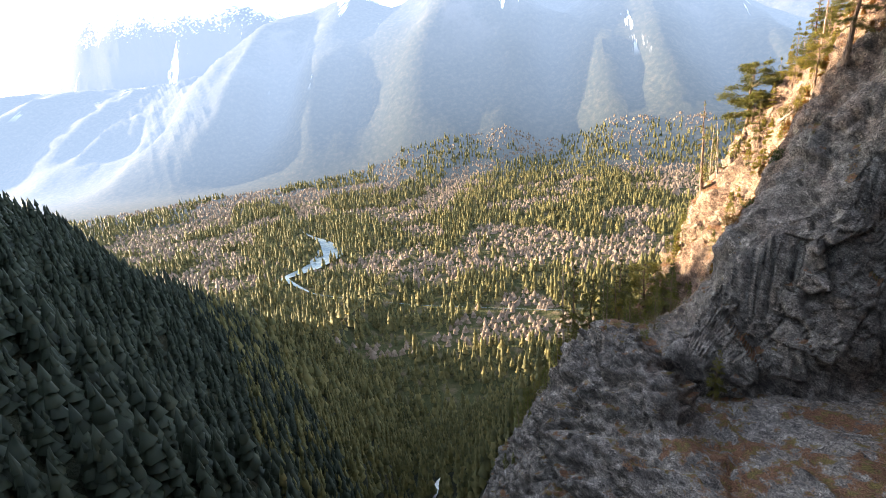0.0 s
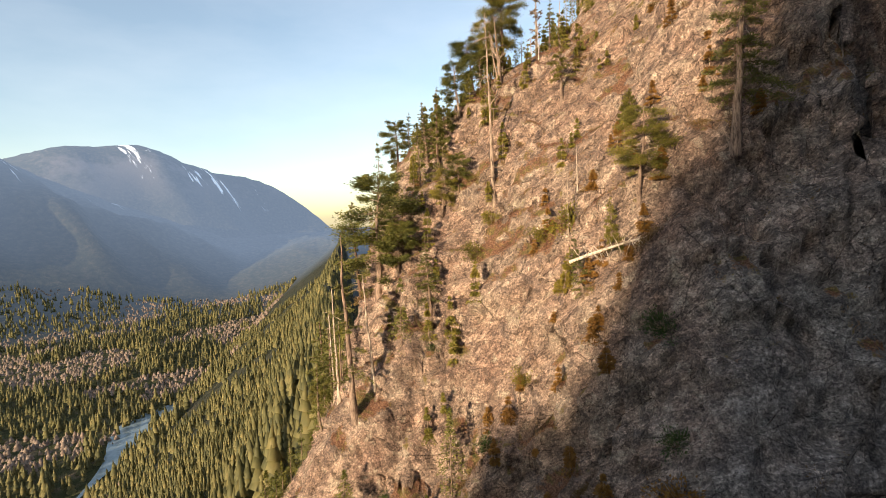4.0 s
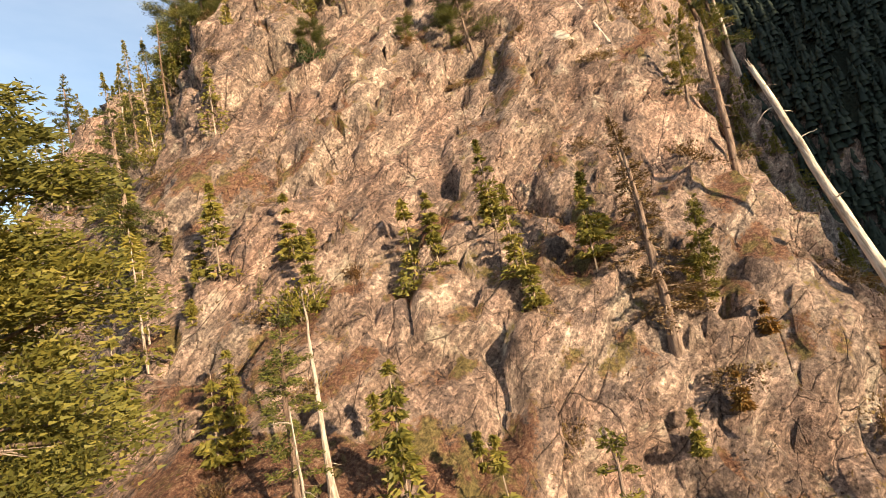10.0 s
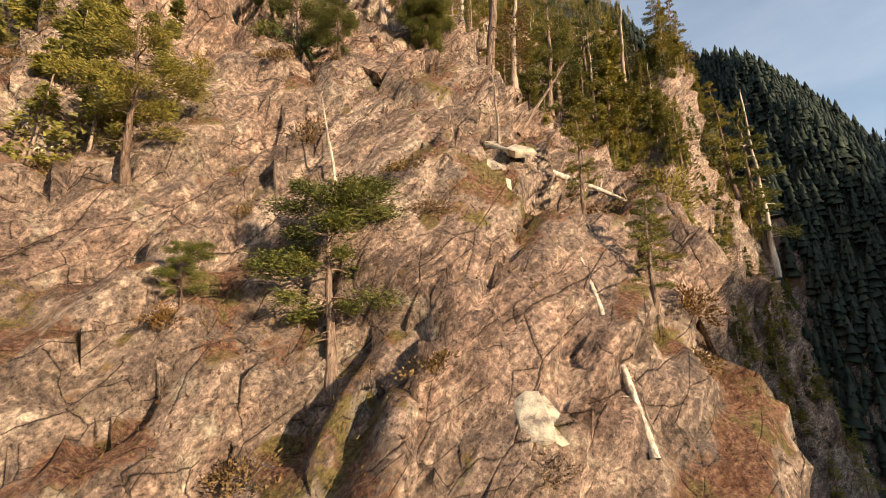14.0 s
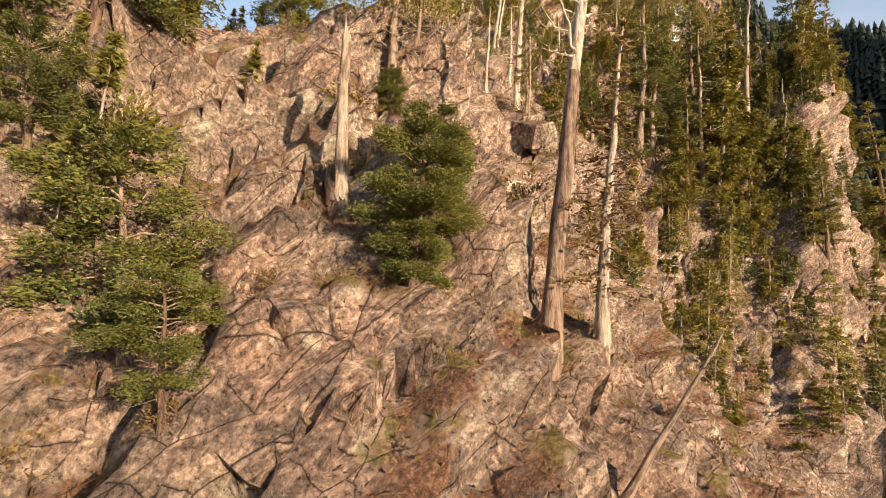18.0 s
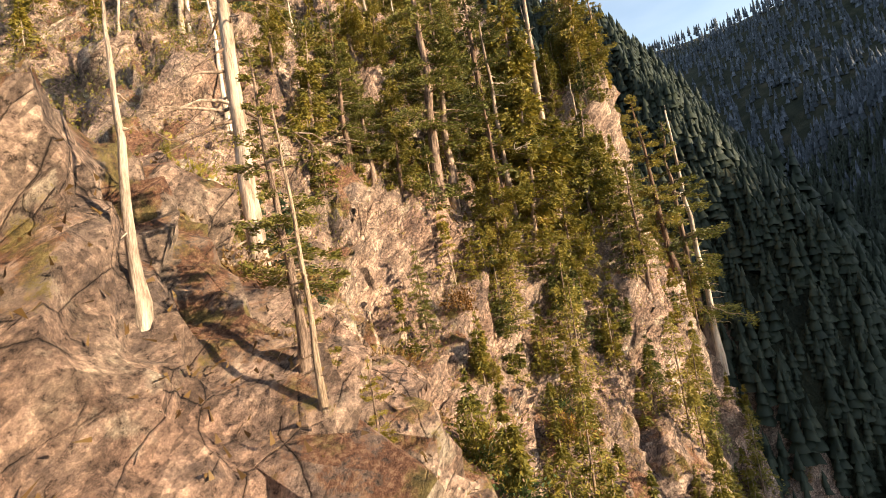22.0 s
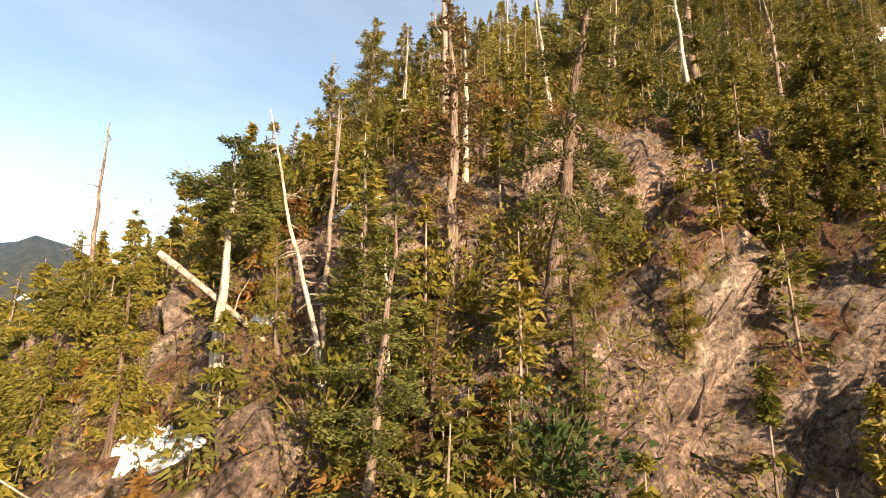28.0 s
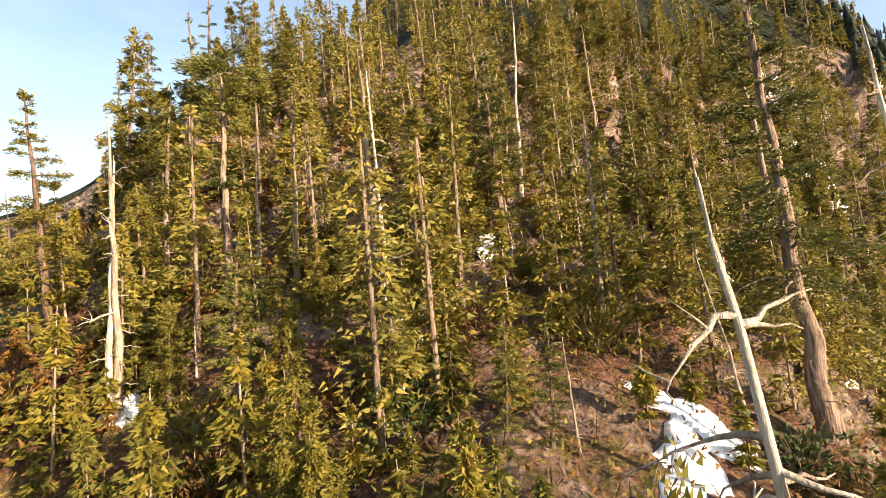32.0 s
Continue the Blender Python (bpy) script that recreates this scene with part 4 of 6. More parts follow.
kind("snag", "slender bleached dead trunk with stubs of limbs", "dead tree", "slender dead trees", [
    snag_maker(51, 8, 0.13, 16, 0.8), snag_maker(52, 9, 0.13, 22, 1.0), snag_maker(53, 7, 0.14, 8, 0.5), snag_maker(54, 9, 0.12, 26, 1.3, mat=TWIG)])
kind("leansnag", "leaning bleached dead trunk", "dead tree", "leaning dead trees", [snag_maker(55, 10, 0.115, 26, 1.0), snag_maker(56, 11, 0.12, 24, 1.1)])
kind("whitesnag", "bare white leaning trunk with curled limb stubs", "dead tree", "", [snag_maker(57, 12, 0.22, 14, 0.9, taper=0.6)])
kind("limbsnag", "tall dead tree with long bare side limbs", "dead tree", "", [snag_maker(58, 16, 0.17, 46, 1.9, mat=PALE_BARK)])
kind("brokensnag", "broken brown dead trunk at the cliff edge", "dead tree", "", [snag_maker(59, 9, 0.20, 22, 1.6, taper=0.35, mat=BARK)])
kind("bigsnag2", "straight pale trunk with thin dead limbs", "dead tree", "", [snag_maker(61, 9, 0.22, 30, 2.0, taper=0.4, mat=PALE_BARK)])
kind("stump", "tall broken stump of a dead tree", "dead tree", "", [snag_maker(62, 5.5, 0.20, 10, 0.8, taper=0.3, mat=PALE_BARK)])
kind("curved", "pale curved trunk leaning from the slope", "dead tree", "curved trees", [snag_maker(64, 9, 0.20, 16, 1.5, mat=PALE_BARK)])
kind("topsnag", "pale trunk with a tuft of foliage at its top", "conifer", "", [fir_maker(43, 9, 0.22, 0.62, 1.7, 26, 170, "pine", NEEDLES, bark=GREY_WOOD)])


def put(name, x, y, h, lx=0.0, ly=0.0, turn=None):
    """Stands a tree of that kind, h metres tall, leaning by (lx, ly) metres a metre."""
    k = KINDS[name]
    n = k["count"] % len(k["makers"])
    if turn is None:
        turn = (k["count"] * 137.5 + x * 11) % 360
    if k["count"] < len(k["makers"]):
        ob, h0 = k["makers"][n]()
        k["protos"].append((ob, h0))
        tagged(ob, k["label"], k["category"], k["group"])
    else:
        ob, h0 = k["protos"][n]
        ob = copy_thing(ob, Matrix())
    k["count"] += 1
    up = Vector((lx, ly, 1.0)).normalized()
    tilt = up.to_track_quat('Z', 'Y').to_matrix().to_4x4() @ Matrix.Rotation(radians(turn), 4, 'Z')
    s = h / h0
    g = ground_at(x, y)[0]
    ob.matrix_basis = Matrix.Translation((x, y, g - 0.15)) @ tilt @ Matrix.Diagonal((max(s, 0.85 * s), max(s, 0.85 * s), s, 1))
    return ob


def stems_tree(x, y, right, stems, limbs, seed, label, mat, crown=None, sink=1.8):
    """A tree shaped to fit the camera's view: each stem is a row of (along right, up) metres with its first and last
    radius.
    """
    g = np.random.default_rng(seed)
    root = new("dead_tree" if crown is None else "conifer", None)
    u, w = np.array([right[0], right[1], 0.0]), np.array([-right[1], right[0], 0.0])
    twigs = Pile()
    for k, (row, r0, r1) in enumerate(stems):
        row = np.array(row, float)
        t = np.linspace(0, len(row) - 1, 4 * len(row))
        q = np.stack([np.interp(t, np.arange(len(row)), row[:, c]) for c in range(2)], 1)
        q[1:-1] = (q[:-2] + 2 * q[1:-1] + q[2:]) / 4
        line = q[:, :1] * u + q[:, 1:] * np.array([0, 0, 1.0]) + g.normal(0, 0.02, (len(q), 1)) * w
        rad = np.linspace(r0, r1, len(q))
        if k == 0:
            line[0, 2] -= sink
            rad[:2] *= (1.5, 1.2)
        one = Pile()
        one.limb(line, rad, 9, g, 0.09)
        mesh_object("trunk" if k == 0 else "limb", *one.get(), mat, root, "", True)
        for _ in range(limbs[k]):
            o = line[g.integers(len(q) // 4, len(q))]
            az, L = g.uniform(0, 6.28), g.uniform(0.2, 1.1) * (1.0 if k else 1.2)
            d = np.array([math.cos(az), math.sin(az), g.normal(0.0, 0.25)])
            s5 = np.linspace(0, 1, 5)
            arm = o + d * (s5 * L)[:, None] + np.array([0, 0, -0.2]) * (s5 ** 2 * L)[:, None] + g.normal(0, 0.04 * L, (5, 3)) * s5[:, None]
            twigs.limb(arm, np.linspace(0.028, 0.006, 5), 4, g)
            for _ in range(2):
                e = arm[3] + (d * 0.35 + g.normal(0, 0.25, 3)) * L
                twigs.limb(np.stack([arm[2], (arm[2] + e) / 2, e]), [0.012, 0.008, 0.004], 4, g)
    if twigs.v:
        tagged(mesh_object("branchwork", *twigs.get(), mat, root, "bare twisted twigs"), kind="stuff")
    if crown:
        z0, z1, spread, count, leaf = crown
        lumps = np.stack([g.uniform(-1, 1, 60) * spread, g.uniform(-1, 1, 60) * spread, g.uniform(z0, z1, 60)], 1)
        c = lumps[g.integers(0, 60, count)] + g.normal(0, 1, (count, 3)) * [0.42, 0.42, 0.16]
        ww = g.normal(0, 0.5, (count, 3)) + [0, 0, 0.4]
        mesh_object("crown", *sprays(c, ww / np.linalg.norm(ww, axis=1)[:, None], 0.18, 0.035, g), leaf, root)
    root.matrix_basis = Matrix.Translation((x, y, ground_at(x, y)[0]))
    return tagged(root, label, "dead tree" if crown is None else "pine")


stems_tree(-1.8, 37.0, (0.82, -0.57), [(((0, 0), (0.05, 1.6), (-0.1, 3.0)), 0.24, 0.17), (((-0.1, 2.7), (-0.9, 3.7), (-1.3, 5.2), (-2.0, 6.6), (-2.5, 7.6)), 0.13, 0.03), (((-0.1, 2.9), (-0.35, 4.4), (-0.5, 6.0), (-0.7, 7.4)), 0.15, 0.04), (((0.0, 2.6), (0.7, 2.9), (1.3, 2.85)), 0.08, 0.03), (((0, 0.6), (-0.6, 0.2), (-1.0, -0.6)), 0.10, 0.03)],
           (6, 22, 22, 6, 2), 801, "pale dead tree forked into two stems with many twigs", PALE_BARK)
stems_tree(33.5, 54.5, (0.5, -0.87), [(((0, 0), (0.0, 1.9), (-0.1, 3.6), (0.0, 7.0)), 0.24, 0.10), (((0, 1.85), (0.5, 2.15), (0.95, 2.3), (1.02, 3.2), (1.0, 5.2)), 0.15, 0.05), (((0, 2.2), (-0.9, 2.9), (-1.8, 3.1)), 0.05, 0.015), (((0, 2.6), (1.0, 3.2), (2.3, 2.9)), 0.05, 0.012)],
           (16, 12, 8, 10), 802, "old pine with one elbow limb bent upright beside the boulder", PALE_BARK, (3.6, 7.0, 2.2, 5200, OLIVE))
stems_tree(69.4, 81.0, (0.68, -0.73), [(((0.25, 0), (0.2, 3.0), (0.12, 5.2), (0.02, 6.4), (-0.05, 7.4)), 0.16, 0.05), (((0.0, 4.6), (-0.25, 4.9), (-0.32, 5.5), (-0.45, 5.65)), 0.06, 0.02), (((0.0, 4.9), (0.22, 5.1), (0.34, 5.45), (0.48, 5.5)), 0.055, 0.02), (((-0.2, 6.7), (0.0, 7.0), (0.2, 7.05)), 0.035, 0.012), (((-0.15, 6.3), (-0.02, 6.5), (-0.02, 6.75)), 0.03, 0.01), (((0, 3.6), (-0.6, 3.9), (-0.9, 3.75)), 0.04, 0.012)],
           (5, 1, 1, 1, 1, 2), 803, "thick broken trunk with raised dead arms and a bleached top", PALE_BARK)
put("limbsnag", 0.05, 30.0, 18.2, -0.02, 0.015)
put("whitesnag", 18.9, 28.8, 13.0, 0.10, 0.20)
put("crownpine", -2.3, 39.4, 10.5, 0.02, 0.0)
put("bigfir", 20.3, 23.9, 15.0)
put("brownfir", 14.5, 35.4, 8.6, 0.03, -0.03)
put("brokensnag", 25.7, 33.8, 8.3, 0.02, -0.04)
put("densepine", 30.7, 49.1, 4.9, 0.02, -0.01)
put("stump", 30.0, 51.6, 5.4, -0.05, 0.03)
put("pine", 22.2, 44.9, 5.6, -0.04, 0.02)
put("pine", 18.8, 51.8, 6.2, -0.10, 0.03)
put("curved", 21.0, 57.7, 6.0, 0.14, -0.05)
put("pine", 25.5, 52.6, 5.4, -0.12, 0.03)
put("pine", 25.7, 49.9, 3.2, -0.08, 0.03)
put("pine", 20.5, 59.2, 6.5)
put("bigsnag2", 45.3, 57.2, 9.5)
put("greenfir", 51.8, 60.4, 6.4, -0.04, 0.04)
put("deadfir", 35.4, 46.5, 9.9, 0.02, -0.03)
put("leansnag", 81.0, 76.6, 10.6, 0.0, 0.07)
put("leansnag", 80.4, 88.4, 9.4, -0.01, 0.01)
put("spirefir", 70.9, 90.3, 9.8)
put("layertop", 90.0, 102.5, 5.7, -0.03, 0.03)
put("bigfir", 86.0, 78.5, 14.0, -0.02, 0.02)
put("cedar", 50.4, 63.2, 3.6)
put("cedar", 51.7, 63.4, 3.2)
put("cedar", 50.4, 64.8, 3.0)
put("cedar", 51.3, 62.6, 3.4)
put("greenfir", 53.4, 63.4, 3.4)
put("layerfir", 42.4, 54.2, 2.6)
put("layerfir", 42.8, 53.4, 2.4)
put("densepine", 32.9, 53.6, 1.8)
put("pine", 33.4, 53.5, 1.6)
put("brownfir", 16.6, 36.0, 5.5)
put("pine", 19.3, 47.6, 2.0)
put("cedar", 59.0, 77.2, 3.2)
put("cedar", 57.5, 78.6, 3.4)
put("layerfir", 65.8, 73.4, 2.6)
put("brownfir", 64.6, 74.2, 3.4)
put("fir", 67.9, 73.2, 3.2)
put("oldfir", -8.1, 17.6, 15.6, -0.00, -0.00)
put("snag", -7.8, 19.8, 9.2, -0.03, -0.06)
put("fir", 0.7, -6.1, 20.0, 0.03, 0.06)
put("fir", 1.1, -3.2, 14.5, 0.03, 0.07)
put("snag", -3.2, -8.0, 21.2, 0.01, 0.02)
put("fir", -2.3, 2.6, 13.9, 0.01, 0.03)
put("pine", -6.1, 8.4, 14.2, -0.00, -0.00)
put("fir", 26.8, 11.0, 8.5, 0.03, 0.06)
put("cedar", -9.2, 14.0, 5.0, -0.01, -0.03)
put("fir", 5.0, -1.0, 11.1, 0.00, 0.00)
put("fir", 6.0, -6.2, 8.5, 0.00, 0.01)
put("fir", -0.8, 4.4, 7.4, 0.00, 0.02)
put("pine", -10.7, 24.6, 11.8, 0.04, 0.03)
put("fir", -7.6, 32.6, 10.0, 0.01, 0.01)
put("fir", 1.0, 0.9, 4.2, -0.01, -0.01)
put("fir", -0.3, -0.6, 4.3, 0.03, 0.02)
put("snag", 8.5, 25.9, 5.1, -0.00, 0.00)
put("fir", 10.5, 22.4, 4.9, -0.14, 0.01)
put("cedar", 8.8, 23.0, 3.8, 0.15, -0.01)
put("cedar", 12.5, 23.0, 4.4, -0.02, 0.00)
put("fir", -4.4, 24.6, 7.3, -0.03, 0.00)
put("pine", -7.9, 24.8, 5.3, 0.02, -0.00)
put("pine", -5.4, 29.2, 5.1, 0.04, -0.00)
put("pine", -3.8, 30.3, 3.8, -0.05, 0.00)
put("snag", -2.4, 37.8, 7.1, -0.15, 0.01)
put("pine", -7.3, 41.5, 6.7, -0.14, 0.01)
put("pine", -4.8, 41.9, 5.8, -0.12, 0.01)
put("fir", -12.2, 37.0, 5.0, 0.05, -0.00)
put("pine", -17.0, 38.7, 5.9, -0.05, 0.00)
put("fir", -15.7, 39.2, 5.4, 0.02, -0.00)
put("snag", -12.2, 19.9, 10.0, -0.02, 0.00)
put("snag", -14.3, 21.4, 9.0, 0.01, -0.00)
put("pine", -13.5, 31.2, 4.5, -0.02, 0.00)
put("fir", -18.0, 25.0, 13.0, 0.01, -0.00)
put("pine", 14.3, 23.8, 6.9, 0.01, -0.00)
put("snag", 14.0, 25.7, 2.5, -0.07, 0.00)
put("cedar", 13.2, 27.9, 3.8, -0.03, 0.00)
put("fir", 6.0, 33.9, 8.5, 0.01, -0.00)
put("cedar", 12.6, 28.8, 3.5, 0.03, -0.01)
put("fir", 12.9, 26.9, 2.7, -0.00, 0.00)
put("fir", -11.1, 36.1, 7.0, -0.05, 0.02)
put("snag", -10.3, 37.3, 4.7, -0.03, 0.01)
put("pine", -8.6, 36.2, 4.5, -0.05, 0.02)
put("pine", -4.7, 38.3, 5.1, -0.02, 0.01)
put("fir", -3.2, 36.5, 3.5, -0.02, 0.01)
put("pine", -6.3, 44.8, 9.4, -0.05, 0.02)
put("pine", -7.5, 37.6, 5.9, -0.08, 0.03)
put("cedar", -1.4, 34.4, 3.6, -0.04, 0.02)
put("snag", 8.9, 27.7, 3.6, 0.00, -0.00)
put("bigfir", 28.9, 30.2, 12.8, -0.03, 0.01)
put("fir", 3.0, 40.2, 5.3, 0.04, -0.04)
put("snag", 2.2, 38.5, 4.2, 0.01, -0.01)
put("snag", 4.0, 40.4, 4.7, 0.01, -0.01)
put("snag", -2.8, 37.9, 3.3, -0.05, 0.04)
put("snag", -3.3, 52.7, 13.6, -0.02, 0.02)
put("deadfir", -4.7, 56.6, 25.6, -0.00, 0.00)
put("bigfir", 3.7, 51.2, 8.7, -0.01, 0.02)
put("fir", 6.0, 46.1, 1.0, 0.09, -0.11)
put("cedar", 15.9, 34.4, 3.8, 0.12, -0.15)
put("pine", 14.8, 51.0, 2.9, -0.10, 0.15)
put("pine", 15.4, 59.3, 2.9, -0.10, 0.15)
put("snag", 29.0, 43.7, 4.6, -0.02, 0.03)
put("fir", 30.6, 41.1, 4.8, -0.02, 0.02)
put("fir", 29.4, 38.6, 4.5, 0.02, -0.03)
put("fir", 84.7, 53.9, 15.7, 0.01, -0.01)
put("fir", 84.8, 45.7, 10.9, 0.01, -0.02)
put("layerfir", 25.4, 34.9, 5.3, 0.06, -0.09)
put("snag", 23.6, 47.0, 3.3, -0.14, 0.15)
put("pine", 23.3, 56.0, 3.9, -0.09, 0.10)
put("snag", 31.7, 41.5, 4.6, 0.03, -0.03)
put("layerfir", 31.4, 39.0, 3.8, 0.02, -0.02)
put("fir", 67.7, 58.3, 17.8, 0.05, -0.05)
put("fir", 72.4, 55.5, 18.3, 0.00, -0.00)
put("cedar", 74.4, 53.3, 18.5, 0.04, -0.04)
put("snag", 85.1, 51.5, 9.6, -0.08, 0.08)
put("cedar", 82.9, 48.1, 13.2, 0.05, -0.05)
put("fir", 90.0, 42.3, 19.5, -0.06, 0.06)
put("snag", 92.6, 39.4, 25.9, -0.00, 0.00)
put("pine", 22.4, 58.3, 1.8, 0.07, -0.07)
put("curved", 33.8, 45.2, 4.7, 0.45, -0.43)
put("fir", 33.3, 64.6, 8.6, -0.03, 0.04)
put("layerfir", 68.8, 55.2, 15.0, 0.01, -0.01)
put("fir", 86.5, 48.4, 14.8, -0.03, 0.04)
put("snag", 40.5, 55.6, 4.7, 0.01, -0.01)
put("snag", 41.1, 53.2, 4.3, -0.01, 0.01)
put("fir", 41.6, 53.7, 5.1, -0.01, 0.03)
put("snag", 56.4, 66.5, 9.3, -0.00, 0.01)
put("bigfir", 66.8, 58.7, 20.5, 0.01, -0.03)
put("cedar", 50.5, 61.7, 3.1, -0.01, 0.02)
put("fir", 61.9, 62.8, 11.2, 0.01, -0.03)
put("fir", 63.5, 61.9, 7.9, -0.00, 0.01)
put("cedar", 60.0, 63.8, 7.5, 0.02, -0.04)
put("cedar", 59.7, 65.4, 6.9, 0.02, -0.04)
put("cedar", 64.5, 60.4, 8.4, 0.02, -0.05)
put("snag", 71.7, 54.6, 16.9, -0.00, 0.01)
put("snag", 76.0, 52.0, 19.3, 0.01, -0.03)
put("cedar", 72.3, 53.5, 13.9, 0.04, -0.09)
put("cedar", 68.3, 55.8, 10.1, 0.01, -0.03)
put("cedar", 73.6, 51.8, 10.4, 0.03, -0.07)
put("cedar", 76.7, 49.5, 11.8, 0.03, -0.07)
put("fir", 76.1, 45.9, 10.8, 0.01, -0.02)
put("snag", 79.8, 47.7, 4.7, 0.01, -0.02)
put("fir", 93.1, 42.4, 13.1, -0.02, 0.04)
put("fir", 92.8, 39.9, 24.8, -0.01, 0.03)
put("deadfir", 92.4, 47.6, 22.7, -0.01, 0.01)
put("fir", 93.4, 45.6, 20.3, 0.00, -0.00)
put("fir", 62.8, 63.1, 7.5, -0.02, 0.02)
put("leansnag", 54.6, 71.2, 8.0, 0.07, -0.07)
stems_tree(57.9, 70.2, (1.0, -0.04), [(((0, 0), (0.5, 4.0), (1.0, 8.0), (1.3, 10.2), (1.43, 11.1)), 0.18, 0.08), (((0.75, 6.0), (0.55, 5.9), (0.5, 6.15)), 0.04, 0.015), (((1.2, 9.4), (1.6, 9.2), (2.0, 9.1)), 0.035, 0.012), (((0.8, 6.4), (1.3, 6.2), (1.6, 6.3)), 0.035, 0.012)],
           (6, 1, 1, 1), 811, "white leaning dead trunk with short broken stubs", GREY_WOOD)
stems_tree(58.4, 69.9, (1.0, -0.04), [(((0, 0), (0.45, 3.4), (0.85, 6.6), (0.95, 7.6)), 0.09, 0.03)],
           (14,), 812, "thin bleached dead trunk beside the leaning one", GREY_WOOD)
put("snag", 68.2, 68.6, 5.7, -0.04, 0.04)
put("greenfir", 63.2, 69.5, 4.2, -0.03, 0.02)
put("fir", 63.2, 74.3, 6.5, 0.06, -0.05)
put("cedar", 59.7, 78.9, 5.0, 0.00, -0.00)
put("cedar", 58.5, 81.4, 5.0, 0.06, -0.05)
put("cedar", 57.2, 83.7, 6.4, -0.03, 0.03)
put("cedar", 56.4, 80.2, 4.9, -0.07, 0.06)
put("cedar", 72.8, 66.2, 8.2, 0.01, -0.01)
put("cedar", 69.1, 67.8, 3.5, -0.03, 0.02)
put("fir", 68.3, 73.7, 4.7, -0.07, 0.06)
put("topsnag", 61.7, 78.7, 5.6, 0.01, -0.01)
put("leansnag", 63.4, 76.8, 6.5, -0.23, 0.17)
put("snag", 63.5, 77.0, 6.4, -0.01, 0.01)
put("spire", 64.3, 76.2, 7.1, -0.04, 0.03)
put("brownfir", 66.7, 76.5, 9.3, -0.01, 0.01)
put("bigfir", 68.5, 74.8, 12.2, 0.10, -0.08)
put("snag", 64.6, 75.7, 4.7, -0.04, 0.03)
put("snag", 61.4, 87.1, 2.3, -0.13, 0.10)
put("snag", 57.1, 97.5, 3.7, 0.01, -0.01)
put("snag", 56.6, 94.2, 4.3, 0.02, -0.01)
put("pine", 62.4, 99.2, 3.7, -0.07, 0.06)
put("cedar", 62.8, 77.9, 3.2, -0.07, 0.05)
put("cedar", 60.2, 79.7, 1.8, -0.12, 0.09)
put("cedar", 59.0, 82.9, 2.7, -0.14, 0.11)
put("cedar", 69.7, 74.1, 2.9, 0.03, -0.02)
put("fir", 66.9, 74.8, 2.4, 0.02, -0.01)
put("cedar", 72.1, 74.7, 4.0, 0.02, -0.01)
put("snag", 95.7, 86.9, 5.7, -0.02, 0.02)
put("snag", 99.9, 86.5, 10.5, -0.03, 0.02)
put("deadfir", 68.0, 77.5, 5.9, -0.01, 0.01)
put("snag", 65.1, 80.7, 3.8, 0.00, -0.00)
put("fir", 68.8, 97.3, 5.8, 0.05, -0.04)
put("fir", 70.2, 77.2, 3.8, 0.06, -0.05)
put("cedar", 66.4, 80.6, 2.6, -0.00, 0.00)
put("snag", 76.4, 95.7, 7.7, 0.02, -0.02)
put("snag", 81.3, 89.3, 9.8, -0.01, 0.02)
put("snag", 71.8, 99.0, 8.7, 0.02, -0.02)
put("leansnag", 73.9, 79.1, 8.3, -0.06, 0.07)
put("oldfir", 99.2, 78.3, 14.0, -0.04, 0.05)
put("layertop", 81.7, 97.4, 10.2, 0.02, -0.02)
put("fir", 79.9, 84.9, 3.5, 0.06, -0.07)
put("snag", 77.0, 78.5, 5.5, 0.04, -0.05)
put("snag", 76.5, 95.6, 9.0, 0.01, -0.02)
put("snag", 83.1, 95.2, 8.1, 0.02, -0.03)
put("snag", 85.6, 90.1, 8.5, -0.02, 0.03)
put("snag", 87.0, 84.2, 7.6, 0.02, -0.03)
put("fir", 100.0, 82.8, 6.6, 0.05, -0.07)
put("leansnag", 84.0, 79.9, 5.3, -0.09, 0.14)
put("cedar", 79.5, 91.8, 4.3, -0.01, 0.01)
put("cedar", 77.5, 94.7, 3.7, 0.05, -0.08)
put("cedar", 82.7, 93.8, 3.5, 0.04, -0.06)
put("fir", 81.2, 85.4, 2.9, 0.03, -0.05)
put("fir", 80.8, 84.0, 3.4, 0.02, -0.03)
put("cedar", 75.7, 95.8, 2.1, 0.02, -0.03)
put("cedar", 90.3, 90.7, 5.6, 0.03, -0.04)
put("snag", 81.0, 83.5, 2.9, -0.02, 0.04)
put("snag", 78.7, 95.2, 2.0, 0.00, -0.00)
LOG_A, LOG_B = (9.7, 22.0, 13.4), (14.6, 21.6, 15.1)
LEAN_A, LEAN_B = (60.4, 80.5, 113.1), (63.2, 77.6, 110.3)
FAR_SNOW = ((13, -124, 5.5, 1.5), (33, -107, 4.0, 1.2), (10, -102, 4.5, 0.8), (3, -100, 4.5, 1.4), (-66, -59, 5.0, 1.5), (-56, -160, 4.0, 1.3), (4, -110, 2.2, 1.2), (11.5, -120.5, 3.5, 1.4), (128, 74, 2.5, 1.2), (120, 74, 2.0, 1.2))
